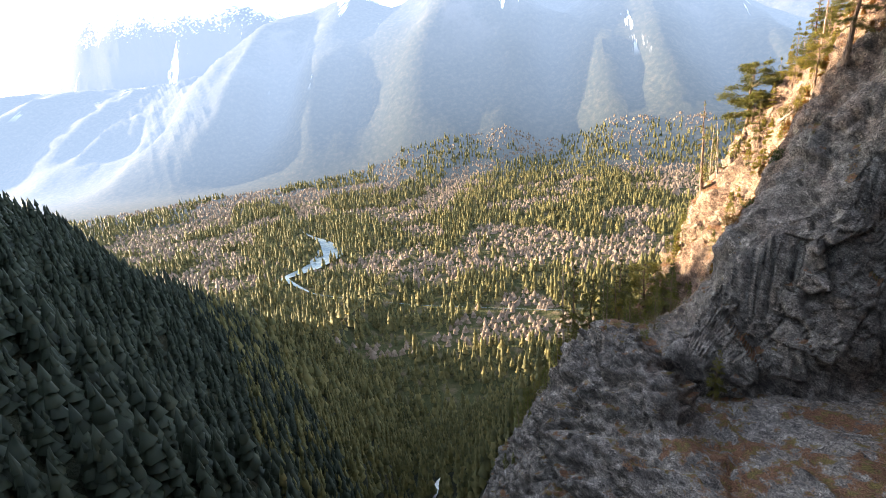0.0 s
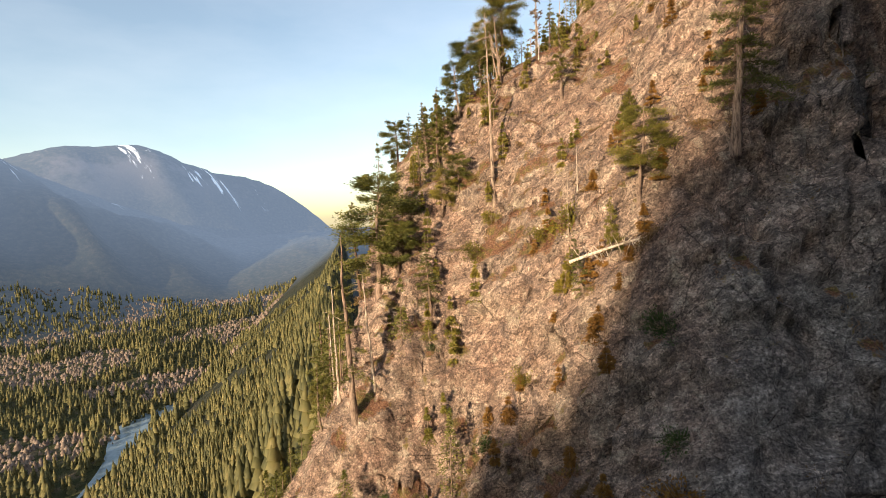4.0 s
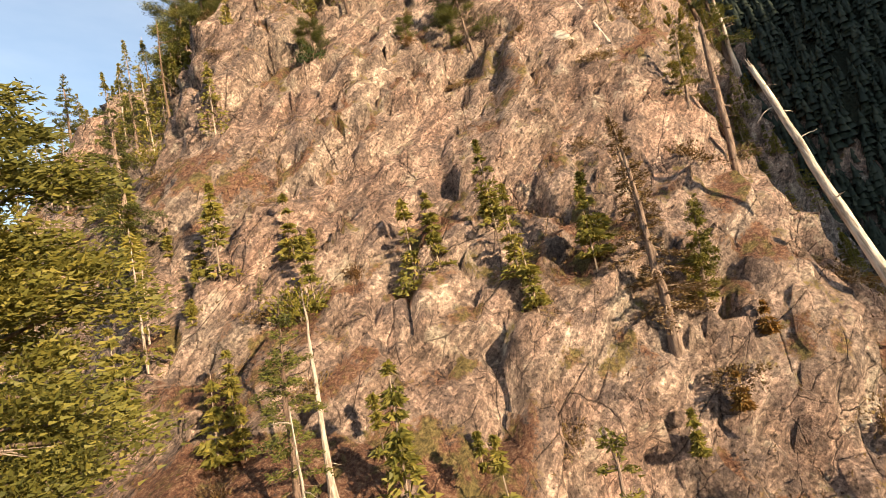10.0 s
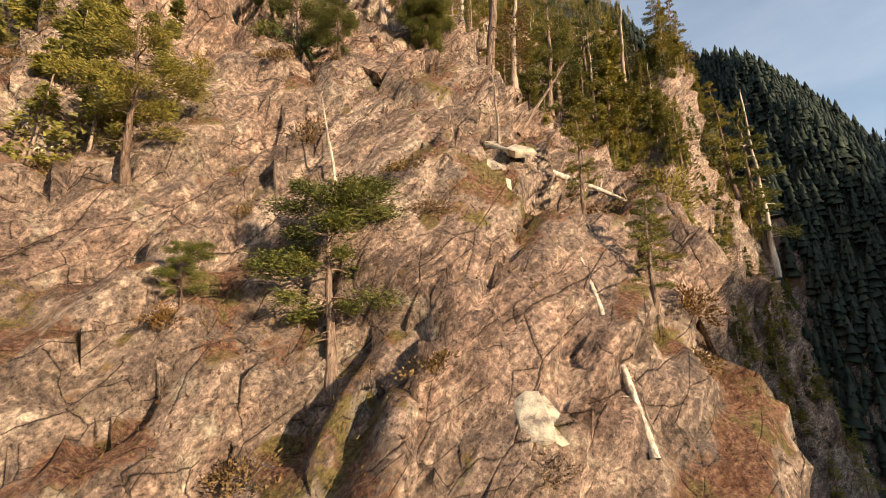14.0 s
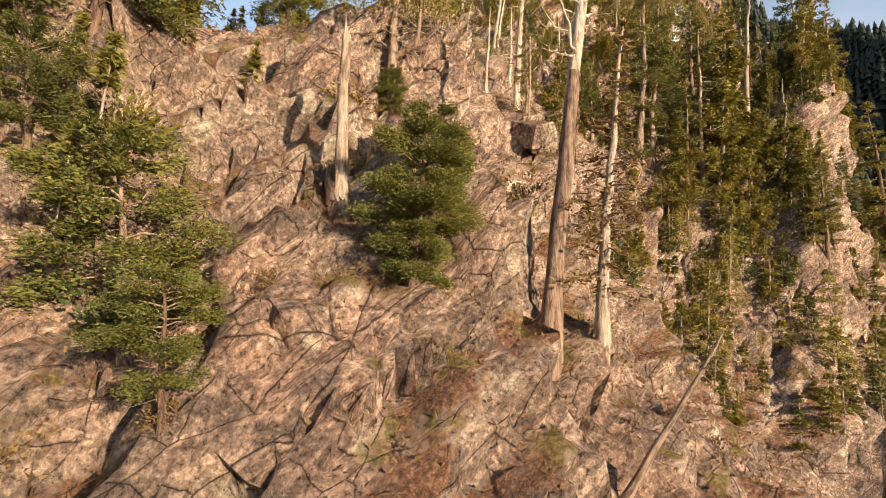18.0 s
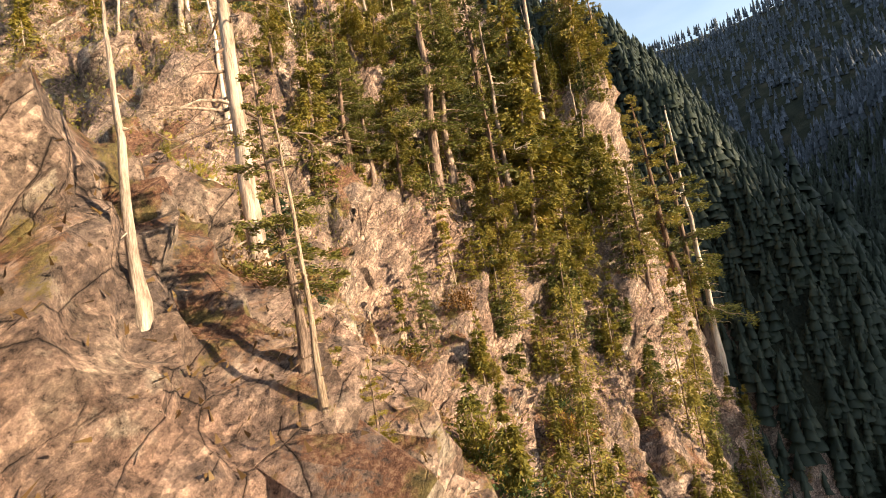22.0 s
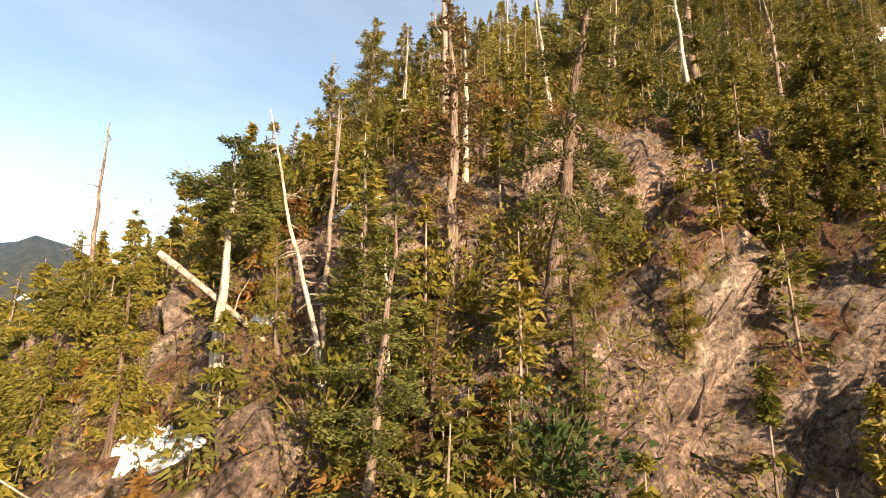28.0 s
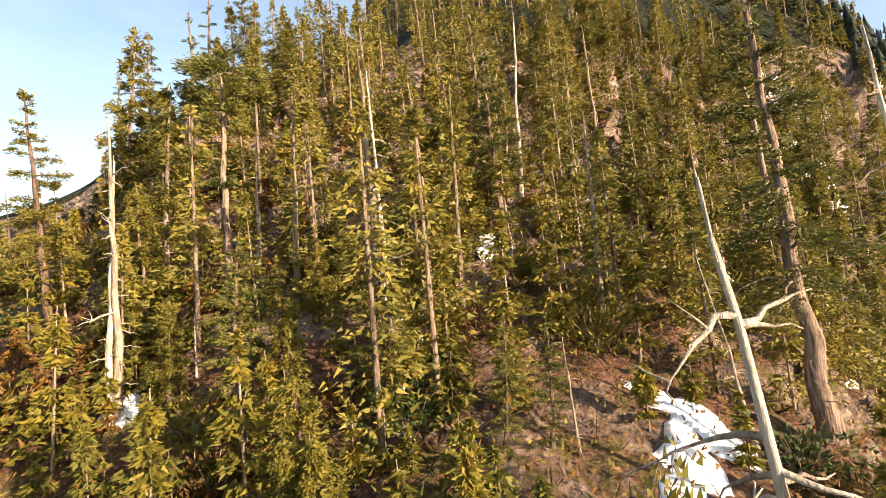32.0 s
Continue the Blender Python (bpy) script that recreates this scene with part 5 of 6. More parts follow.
peeled = stems_tree(34.05, 47.27, (1.0, 0.012), [(((0, 0), (0.5, 4.0), (1.03, 8.0), (1.55, 12.0), (1.98, 15.5)), 0.27, 0.14), (((1.35, 10.7), (1.85, 10.75), (2.1, 11.0)), 0.07, 0.035), (((1.6, 12.6), (1.1, 13.0), (0.6, 12.9), (0.2, 12.4)), 0.07, 0.03), (((1.2, 9.2), (0.85, 9.1), (0.75, 9.9), (0.2, 10.3), (-0.3, 10.8)), 0.06, 0.015), (((1.15, 9.0), (0.4, 8.7), (-0.8, 8.3)), 0.045, 0.012), (((0.5, 4.2), (1.3, 4.6), (2.2, 4.4)), 0.04, 0.012)],
                    (10, 1, 3, 5, 5, 5), 813, "thick dead trunk, reddish bark below and bleached wood above", BARK)
# its bark has gone from the upper half
for ob in peeled.children:
    me = ob.data
    me.materials.append(GREY_WOOD)
    for f in me.polygons:
        f.material_index = int(f.center.z > 8.6 + 1.1 * math.sin(9 * f.center.y + 2 * f.center.z))

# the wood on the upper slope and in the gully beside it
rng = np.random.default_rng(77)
# rough waypoints of the camera path; trees and shrubs are kept off it
CAMERA_CLEAR = [(88, -9, 21), (34, -17, 16), (0, 3, 23), (-5, 22, 33), (7, 33, 45), (17, 35, 61), (25, 44, 73), (31, 49, 80), (44, 50, 88), (55, 61, 103), (60, 69, 115), (70, 80, 129)]


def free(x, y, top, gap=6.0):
    for (x0, y0, z0), (x1, y1, z1) in zip(CAMERA_CLEAR, CAMERA_CLEAR[1:]):
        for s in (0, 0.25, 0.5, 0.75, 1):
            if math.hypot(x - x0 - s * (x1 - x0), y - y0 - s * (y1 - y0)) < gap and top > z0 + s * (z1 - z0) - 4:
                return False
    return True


def scatter(count, a0, a1, b0, b1, names, low, high):
    for _ in range(count):
        a, b = rng.uniform(a0, a1), rng.uniform(b0, b1)
        x, y = to_xy(a, b)
        name, h = str(rng.choice(names)), rng.uniform(low, high)
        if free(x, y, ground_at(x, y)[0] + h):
            put(name, x, y, h, rng.normal(0, 0.03), rng.normal(0, 0.03))


scatter(34, 99, 132, -34, 6, ["cedar", "cedar", "fir", "snag", "cedar"], 2.5, 6.5)
scatter(34, 124, 149, -26, 24, ["fir", "cedar", "snag", "fir", "oldfir", "bigfir"], 6.0, 11.0)
scatter(26, 88, 112, -2, 30, ["cedar", "fir", "cedar", "snag"], 4.0, 9.0)
scatter(12, 76, 92, -14, 16, ["cedar", "fir", "cedar"], 2.5, 5.0)
scatter(34, 20, 60, -56, -34, ["pine", "fir", "fir", "snag"], 4.0, 8.0)
scatter(14, 60, 100, -57, -34, ["pine", "fir", "cedar"], 4.0, 8.0)
scatter(30, 48, 84, -46, -25, ["pine", "fir", "oldfir", "pine", "cedar"], 4.0, 8.0)
scatter(20, -24, 8, -40, 4, ["fir", "fir", "cedar"], 6.0, 12.0)


# ---------------------------------------------------------------- shrubs
def shrub(seed, r, h, count, leaf, size):
    g = np.random.default_rng(seed)
    root = new("shrub", None)
    wood = Pile()
    for k in range(14):
        az, el = g.uniform(0, 6.28), g.uniform(0.25, 1.3)
        d = np.array([math.cos(az) * math.cos(el) * r, math.sin(az) * math.cos(el) * r, math.sin(el) * h])
        line = np.stack([np.zeros(3) - [0, 0, 0.1], d * 0.5 + g.normal(0, 0.05 * r, 3), d])
        wood.limb(line, [0.022, 0.014, 0.006], 4, g)
    tagged(mesh_object("branchwork", *wood.get(), TWIG, root, "thin brown twigs"), kind="stuff")
    lump = g.normal(0, 1, (26, 3)) * [0.42 * r, 0.42 * r, 0.28 * h] + [0, 0, 0.45 * h]
    c = lump[g.integers(0, 26, count)] + g.normal(0, 1, (count, 3)) * [0.20 * r, 0.20 * r, 0.14 * h]
    c[:, 2] = np.abs(c[:, 2])
    w = c * [1, 1, 0.6] + g.normal(0, 0.35 * r, (count, 3)) + [0, 0, 0.25]
    w /= np.linalg.norm(w, axis=1)[:, None]
    mesh_object("foliage", *sprays(c, w, size, size * 0.30, g), leaf, root)
    return root


SHRUBS = {
    "heath": ([shrub(201, 0.9, 0.5, 520, SHRUB, 0.13), shrub(202, 1.2, 0.6, 620, SHRUB, 0.14), shrub(206, 0.8, 0.7, 420, SHRUB, 0.12)], "low brown heath mat on the rock", "heath clumps"),
    "bush": ([shrub(203, 1.0, 1.4, 620, CEDAR, 0.17), shrub(204, 1.2, 1.8, 700, CEDAR, 0.18), shrub(207, 0.9, 1.2, 520, ORANGE, 0.16)], "golden-brown bush of the undergrowth", "golden bushes"),
    "green": ([shrub(205, 0.9, 1.0, 560, SALAL, 0.15)], "glossy dark green bush on the slope", "green bushes"),
}
started = set()


def put_shrub(name, x, y, s, turn):
    protos, label, group = SHRUBS[name]
    n = len(started) * 7 % len(protos) if (name, 0) in started else 0
    n = int(abs(x * 13 + y * 7)) % len(protos)
    ob = protos[n]
    if (name, n) in started:
        ob = copy_thing(ob, Matrix())
    started.add((name, n))
    z, nrm = ground_at(x, y)
    lift = Vector((0, 0, 1)).lerp(nrm, 0.5).normalized().to_track_quat('Z', 'Y').to_matrix().to_4x4()
    ob.matrix_basis = Matrix.Translation((x, y, z - 0.06)) @ lift @ Matrix.Rotation(radians(turn), 4, 'Z') @ Matrix.Scale(s, 4)
    tagged(ob, label, "shrub", group)


def strew(count, a0, a1, b0, b1, names, low=0.6, high=1.3):
    for _ in range(count):
        a, b = rng.uniform(a0, a1), rng.uniform(b0, b1)
        x, y = to_xy(a, b)
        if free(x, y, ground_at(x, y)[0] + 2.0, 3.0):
            put_shrub(str(rng.choice(names)), x, y, rng.uniform(low, high), rng.uniform(0, 360))


strew(80, 96, 128, -40, 4, ["bush", "bush", "bush", "green", "heath"], 0.7, 1.5)
strew(24, 122, 146, -44, 16, ["bush", "bush", "green"], 0.9, 1.7)
strew(50, 74, 100, -16, 26, ["bush", "bush", "green", "heath"], 0.6, 1.4)
strew(80, 14, 60, -46, -4, ["heath", "heath", "heath", "bush"], 0.5, 1.1)
strew(40, 44, 78, -34, -6, ["heath", "heath", "bush", "green"], 0.5, 1.1)
strew(18, 0, 30, -30, 4, ["heath", "bush", "green"], 0.7, 1.4)
for name, (protos, *_) in SHRUBS.items():
    for n, ob in enumerate(protos):
        if (name, n) not in started:
            for c in list(ob.children):
                bpy.data.objects.remove(c)
            bpy.data.objects.remove(ob)

# fine undergrowth that covers the soil of the upper wood, and heath on the lower ledges
def carpet(count, a0, a1, b0, b1, seed, flat, height, limit):
    g = np.random.default_rng(seed)
    ua, ub = g.uniform(a0, a1, count), g.uniform(b0, b1, count)
    patch = fractal(ua / 5, ub / 5, ua * 0, 4, seed)
    ux, uy = to_xy(ua, ub)
    out = []
    for x, y, p in zip(ux, uy, patch):
        if p > limit:
            hit = TREE.ray_cast(Vector((x, y, 500.0)), Vector((0, 0, -1)))
            if hit[0] is not None and hit[1].z > flat:
                out.append((x, y, hit[0].z + abs(g.normal(0, height * min(1.0, 0.3 + p - limit)))))
    way = g.normal(0, 0.6, (len(out), 3)) + [0, 0, 0.5]
    return np.array(out), way / np.linalg.norm(way, axis=1)[:, None], g


for count, box, seed, flat, height, limit, leaf, size, label in (
        (50000, (86, 148, -46, 26), 90, 0.2, 0.8, -0.25, ORANGE, 0.20, "rusty bracken and twigs covering the forest soil"),
        (50000, (84, 148, -46, 26), 91, 0.2, 0.9, -0.25, CEDAR, 0.19, "yellow-green moss and seedlings covering the forest soil"),
        (40000, (85, 112, -32, -8), 94, -1.0, 1.0, -0.9, OLIVE, 0.14, "olive and rusty brush over the snowy slope"),
        (32000, (74, 106, -16, 28), 92, 0.1, 0.6, -0.1, CEDAR, 0.19, "golden-green scrub on the ledges of the gully"),
        (60000, (10, 84, -48, 6), 93, 0.2, 0.34, 0.02, SHRUB, 0.17, "low reddish-brown heath on the ledges of the crag")):
    c, w, g = carpet(count, *box, seed, flat, height, limit)
    tagged(mesh_object("undergrowth", *sprays(c, w, size, size * 0.19, g), leaf), label, "undergrowth", kind="stuff")


# the young wood behind and between the single trees
def thicket(count, a0, a1, b0, b1, low, high, leaf, label, seed, per=900, slim=0.26, limit=-0.6):
    g = np.random.default_rng(seed)
    cen, way, wood = [], [], Pile()
    for _ in range(count):
        a, b = g.uniform(a0, a1), g.uniform(b0, b1)
        x, y = to_xy(a, b)
        h = g.uniform(low, high)
        z = ground_at(x, y)[0]
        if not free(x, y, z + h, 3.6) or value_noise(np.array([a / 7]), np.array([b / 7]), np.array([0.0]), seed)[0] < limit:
            continue
        lean = g.normal(0, 0.03, 2) * h
        wood.limb(np.array([[x, y, z - 0.3], [x + lean[0] * 0.5, y + lean[1] * 0.5, z + h * 0.5], [x + lean[0], y + lean[1], z + h]]), [0.012 * h, 0.008 * h, 0.012], 5, g)
        n = int(per * (h / high) ** 0.8)
        tiers = g.uniform(0.06, 1.0, int(8 + 3 * h))
        t = np.clip(tiers[g.integers(0, len(tiers), n)] + g.normal(0, 0.012, n), 0.03, 1)
        r = slim * h * (1.03 - t) ** 0.8 * g.uniform(0.15, 1.0, n) ** 0.6 * (0.75 + 0.25 * np.sin(9 * t + g.uniform(0, 6)))
        az = g.uniform(0, 6.28, n)
        d = np.stack([np.cos(az), np.sin(az), np.zeros(n)], 1)
        cen.append(np.array([x, y, z]) + d * r[:, None] + np.stack([lean[0] * t, lean[1] * t, t * h - 0.22 * r], 1))
        way.append(d * 0.9 + g.normal(0, 0.35, (n, 3)) - [0, 0, 0.2])
    c, w = np.concatenate(cen), np.concatenate(way)
    w /= np.linalg.norm(w, axis=1)[:, None]
    tagged(mesh_object("young_trees", *sprays(c, w, 0.26, 0.06, g), leaf), label, "trees", kind="stuff")
    tagged(mesh_object("young_trunks", *wood.get(), PALE_BARK), "thin pale trunks of the young wood", "trunks", kind="stuff")


thicket(400, 95, 138, -40, -11, 0.7, 2.2, CEDAR, "golden-brown bushes covering the slope", 621, 330, 0.5, -1.0)
thicket(280, 95, 138, -40, -11, 0.8, 2.6, OLIVE, "olive bushes covering the slope", 622, 380, 0.45, -1.0)
thicket(190, 95, 138, -40, -11, 0.6, 1.8, ORANGE, "rusty bushes covering the slope", 623, 300, 0.5, -1.0)
thicket(110, 86, 98, -2, 26, 1.5, 5.0, CEDAR, "golden-green cedars filling the gully", 624, 700, 0.3, -1.0)
thicket(80, 86, 98, -2, 26, 1.5, 6.5, NEEDLES, "green young firs filling the gully", 625, 900, 0.26, -1.0)
thicket(420, 92, 149, -35, 26, 1.4, 4.8, CEDAR, "golden-olive young cedars crowding the slope", 601)
thicket(200, 117, 149.5, -24, 30, 4.0, 9.5, OLIVE, "olive green young firs crowding the slope", 602, 1200)
thicket(150, 74, 108, -10, 32, 2.0, 5.5, CEDAR, "golden-olive young cedars in the gully", 603)
thicket(70, 80, 110, 2, 34, 4.0, 8.5, OLIVE, "green young firs along the gully", 604, 1200)
thicket(120, -24, 14, -52, 16, 3.0, 9.0, NEEDLES, "sunlit young firs at the foot of the crag", 605, 900)
thicket(90, 108, 150, -57, -26, 1.2, 3.6, OLIVE, "low olive firs on the falling flank", 613, 800, 0.3, -1.0)
thicket(150, 116, 150, 14, 49, 3.0, 7.0, OLIVE, "olive young firs on the edge of the ravine", 612, 900, 0.26, -1.0)
thicket(170, 122, 150, -6, 38, 3.0, 7.5, OLIVE, "olive young firs below the brow", 611, 900, 0.26, -1.0)
thicket(260, 148, 190, -24, 50, 6.0, 11.0, OLIVE, "olive firs on the brow above the slope", 607, 900)
thicket(110, 8, 38, -44, -17, 1.0, 4.2, OLIVE, "olive bushy pines on the lower ledges", 609, 1000)
thicket(46, 14, 34, -17, -4, 0.8, 2.6, ORANGE, "rusty brown bushes under the crag", 610, 900, 0.4)
thicket(150, 48, 84, -44, -23, 2.0, 6.0, OLIVE, "olive pines along the brow of the crag", 608, 900)
thicket(170, 8, 70, -57, -34, 2.0, 6.5, OLIVE, "sunlit young firs on the skyline ledges", 606, 500)


# ---------------------------------------------------------------- fallen logs, slabs, snow
def fallen_log(p0, p1, r, limbs, seed, label, mat=None):
    g = np.random.default_rng(seed)
    a, b = Vector(p0), Vector(p1)
    L = (b - a).length
    root = new("fallen_log", None)
    s = np.linspace(0, 1, 12)
    line = np.stack([s * L, g.normal(0, 0.02 * r, 12), 0.012 * L * np.sin(3.1 * s)], 1)
    p = Pile()
    p.limb(line, r * (1 - 0.55 * s), 9, g, 0.1)
    mesh_object("trunk", *p.get(), mat or GREY_WOOD, root, "", True)
    w = Pile()
    for k in range(limbs):
        o = line[g.integers(2, 12)]
        d = g.normal(0, 1, 3) * [0.5, 1, 1]
        d *= g.uniform(0.3, 1.2) / np.linalg.norm(d)
        w.limb(np.stack([o, o + d * 0.5 + g.normal(0, 0.06, 3), o + d]), [0.03, 0.018, 0.006], 4, g)
    if limbs:
        tagged(mesh_object("branchwork", *w.get(), mat or GREY_WOOD, root, "broken twigs and roots"), kind="stuff")
    root.matrix_basis = Matrix.Translation(a) @ (b - a).to_track_quat('X', 'Z').to_matrix().to_4x4()
    return tagged(root, label, "log")


def on_ground(x, y, up=0.1):
    return (x, y, ground_at(x, y)[0] + up)


fallen_log(LOG_A, LOG_B, 0.13, 60, 301, "bleached fallen trunk with hanging roots across the ledge")
fallen_log(on_ground(25.9, 38.0), on_ground(28.3, 40.9), 0.12, 8, 302, "thin bleached log lying on the slab")
fallen_log(on_ground(31.4, 42.6, 0.2), on_ground(33.3, 40.2, 0.2), 0.14, 26, 303, "twisted bleached driftwood-like log at the cliff edge")
fallen_log(on_ground(51.0, 60.8, 0.3), on_ground(49.6, 58.1, 0.1), 0.07, 3, 304, "thin bare pole fallen down the gully")
fallen_log(LEAN_A, LEAN_B, 0.10, 3, 305, "straight fallen trunk propped above the bushes")
fallen_log(on_ground(67.6, 70.0, 0.1), on_ground(69.9, 69.6, 0.3), 0.09, 3, 306, "short bleached log on the rock wall")
fallen_log(on_ground(60.1, 68.0, 0.1), on_ground(62.0, 66.9, 0.3), 0.08, 2, 307, "short bleached log wedged on a ledge")


def slab(x, y, sx, sy, sz, seed, turn, mat, label, up=0.0, tip=0.0):
    g = np.random.default_rng(seed)
    bm = bmesh.new()
    for k in range(34):
        v = g.uniform(-1, 1, 3)
        v = np.sign(v) * np.abs(v) ** 0.6
        bm.verts.new(v * [sx / 2, sy / 2, sz / 2])
    bmesh.ops.convex_hull(bm, input=bm.verts)
    bmesh.ops.delete(bm, geom=[v for v in bm.verts if not v.link_faces], context='VERTS')
    me = bpy.data.meshes.new("rock_slab")
    bm.to_mesh(me)
    bm.free()
    me.materials.append(mat)
    ob = new("rock_slab", me)
    z, nrm = ground_at(x, y)
    if mat is FRESH:
        nrm = sum((ground_at(x + 0.5 * i, y + 0.5 * j)[1] for i in (-1, 0, 1) for j in (-1, 0, 1)), Vector()).normalized()
    ob.matrix_basis = Matrix.Translation(Vector((x, y, z)) + nrm * (up - 0.40 * sz)) @ nrm.to_track_quat('Z', 'Y').to_matrix().to_4x4() @ pose(0, 0, 0, tip, 0, turn)
    return tagged(ob, label, "rock", "slabs on the crag")


for x, y, sx, sy, sz, turn, pale in ((24.0, 39.8, 1.0, 1.6, 0.32, 20, 1), (23.7, 39.9, 0.9, 1.4, 0.32, 200, 1), (28.2, 43.3, 1.5, 2.4, 0.34, 10, 1), (23.5, 39.6, 0.7, 0.9, 0.6, 80, 0),
                                     (29.1, 43.4, 1.3, 2.2, 0.34, 30, 1), (24.6, 39.3, 0.8, 1.3, 0.6, 140, 0), (23.1, 38.5, 0.9, 2.0, 0.6, 10, 0), (30.9, 52.2, 0.5, 1.5, 0.5, 330, 1),
                                     (53.1, 65.4, 1.4, 0.9, 0.8, 20, 1), (58.2, 66.7, 1.1, 1.7, 0.6, 340, 0), (53.3, 65.3, 1.0, 0.9, 0.7, 60, 1),
                                     (40.6, 52.8, 1.7, 2.8, 1.3, 30, 0), (41.4, 51.5, 1.5, 2.4, 1.2, 55, 0), (32.3, 51.8, 1.4, 2.3, 1.1, 20, 0), (42.6, 54.0, 1.6, 2.2, 1.2, 70, 0),
                                     (50.0, 64.6, 2.6, 3.4, 1.6, 10, 0), (51.6, 66.4, 2.4, 3.0, 1.5, 60, 0), (49.2, 62.4, 2.2, 3.0, 1.4, 30, 0), (55.6, 66.2, 1.5, 2.0, 1.0, 50, 0), (58.4, 62.4, 1.6, 2.6, 1.2, 15, 0), (26.8, 49.2, 1.4, 2.6, 1.0, 45, 0), (28.6, 49.4, 1.5, 2.8, 1.0, 40, 0)):
    slab(x, y, sx, sy, sz, int(x * 100), turn, FRESH if pale else ROCK, "pale freshly broken rock slab" if pale else "angular grey rock slab standing out of the crag")


def boulder(x, y, z, sizes, seed, turn, label):
    bm = bmesh.new()
    bmesh.ops.create_icosphere(bm, subdivisions=6, radius=1.0)
    me = bpy.data.meshes.new("boulder")
    bm.to_mesh(me)
    bm.free()
    co = np.empty(len(me.vertices) * 3, np.float32)
    me.vertices.foreach_get("co", co)
    v = co.reshape(-1, 3).astype(float)
    # squared off, then broken into facets
    v = v / (np.abs(v) ** 3.2).sum(1)[:, None] ** (1 / 3.2)
    own, gap = cells(v[:, 0] * 1.1 + 7, v[:, 1] * 1.1 + 3, v[:, 2] * 0.9, seed)
    own2, gap2 = cells(v[:, 0] * 3.1, v[:, 1] * 3.1 + 5, v[:, 2] * 2.3, seed + 9)
    f = 1 + 0.20 * own + 0.05 * own2 - 0.03 * (1 - smooth(0, 0.05, gap)) + 0.05 * fractal(v[:, 0] * 2, v[:, 1] * 2, v[:, 2] * 2, 3, seed)
    v = v * f[:, None] * np.array(sizes)
    me.vertices.foreach_set("co", v.astype(np.float32).ravel())
    me.materials.append(ROCK)
    me.update()
    ob = new("boulder", me)
    ob.matrix_basis = pose(x, y, z, 0, 0, turn)
    return tagged(ob, label, "boulder")


boulder(36.7, 56.0, 80.7, (1.9, 1.5, 3.1), 71, -22, "huge smooth pinkish boulder standing out of the slope")


def snow_patch(x, y, r, seed, stretch=1.0, turn=0.0, hold=0.6):
    g = np.random.default_rng(seed)
    n, m = 26, 6
    th = np.linspace(0, 2 * np.pi, n, endpoint=False)
    zc = ground_at(x, y)[0]
    edge_r = r * (1 + 0.30 * np.sin(2 * th + g.uniform(0, 6)) + 0.22 * np.sin(3 * th + g.uniform(0, 6)) + 0.10 * np.sin(7 * th + g.uniform(0, 6)))
    vs = []
    c, s = math.cos(radians(turn)), math.sin(radians(turn))
    # it stays where the slope can hold it
    for q, t in enumerate(th):
        while edge_r[q] > 0.2 * r:
            px, py = edge_r[q] * math.cos(t) * stretch, edge_r[q] * math.sin(t) / stretch
            if abs(ground_at(x + c * px - s * py, y + s * px + c * py)[0] - zc) < hold * math.hypot(px, py) + 0.08:
                break
            edge_r[q] *= 0.85
    for k in range(m + 1):
        rho = k / m
        for t, e in zip(th, edge_r):
            px, py = rho * e * math.cos(t) * stretch, rho * e * math.sin(t) / stretch
            qx, qy = x + c * px - s * py, y + s * px + c * py
            lim = hold * math.hypot(px, py) + 0.08
            vs.append((qx, qy, min(max(ground_at(qx, qy)[0], zc - lim), zc + lim) + 0.22 * (1 - rho ** 3) - 0.04 + 0.02 * g.normal()))
    k = np.arange((m + 1) * n).reshape(m + 1, n)
    kr = np.roll(k, -1, axis=1)
    f = np.stack([k[:-1], kr[:-1], kr[1:], k[1:]], -1).reshape(-1, 4)
    ob = mesh_object("snow_patch", np.array(vs), f, SNOW, None, "", True)
    return tagged(ob, "old white snow patch melting between the bushes", "snow", "snow patches")


for k, (x, y, r, st, tu) in enumerate(((61.2, 78.2, 0.7, 1.3, 20), (61.0, 78.9, 0.6, 1.2, 80), (60.6, 79.6, 0.7, 1.4, 60), (62.8, 78.7, 0.35, 1.2, 0),
                                       (65.7, 80.6, 0.8, 1.4, 10), (76.6, 95.7, 0.9, 1.7, 30), (84.1, 81.3, 1.0, 1.4, 70), (82.9, 81.4, 1.1, 1.3, 0), (90.1, 89.7, 1.1, 1.3, 50), (83.3, 90.6, 1.2, 1.6, 60),
                                       (80.4, 88.6, 0.8, 1.5, 60), (82.7, 97.3, 0.8, 1.5, 0), (82.5, 77.7, 0.9, 1.3, 20), (80.7, 81.2, 0.9, 1.5, 10), (95.0, 77.0, 1.0, 1.3, 0), (73.1, 81.0, 0.35, 1.2, 0))):
    snow_patch(x, y, r, 400 + k, st, tu)
for k, (x, y, r, st) in enumerate(FAR_SNOW):
    snow_patch(x, y, r, 450 + k, st, k * 40.0, 2.5)


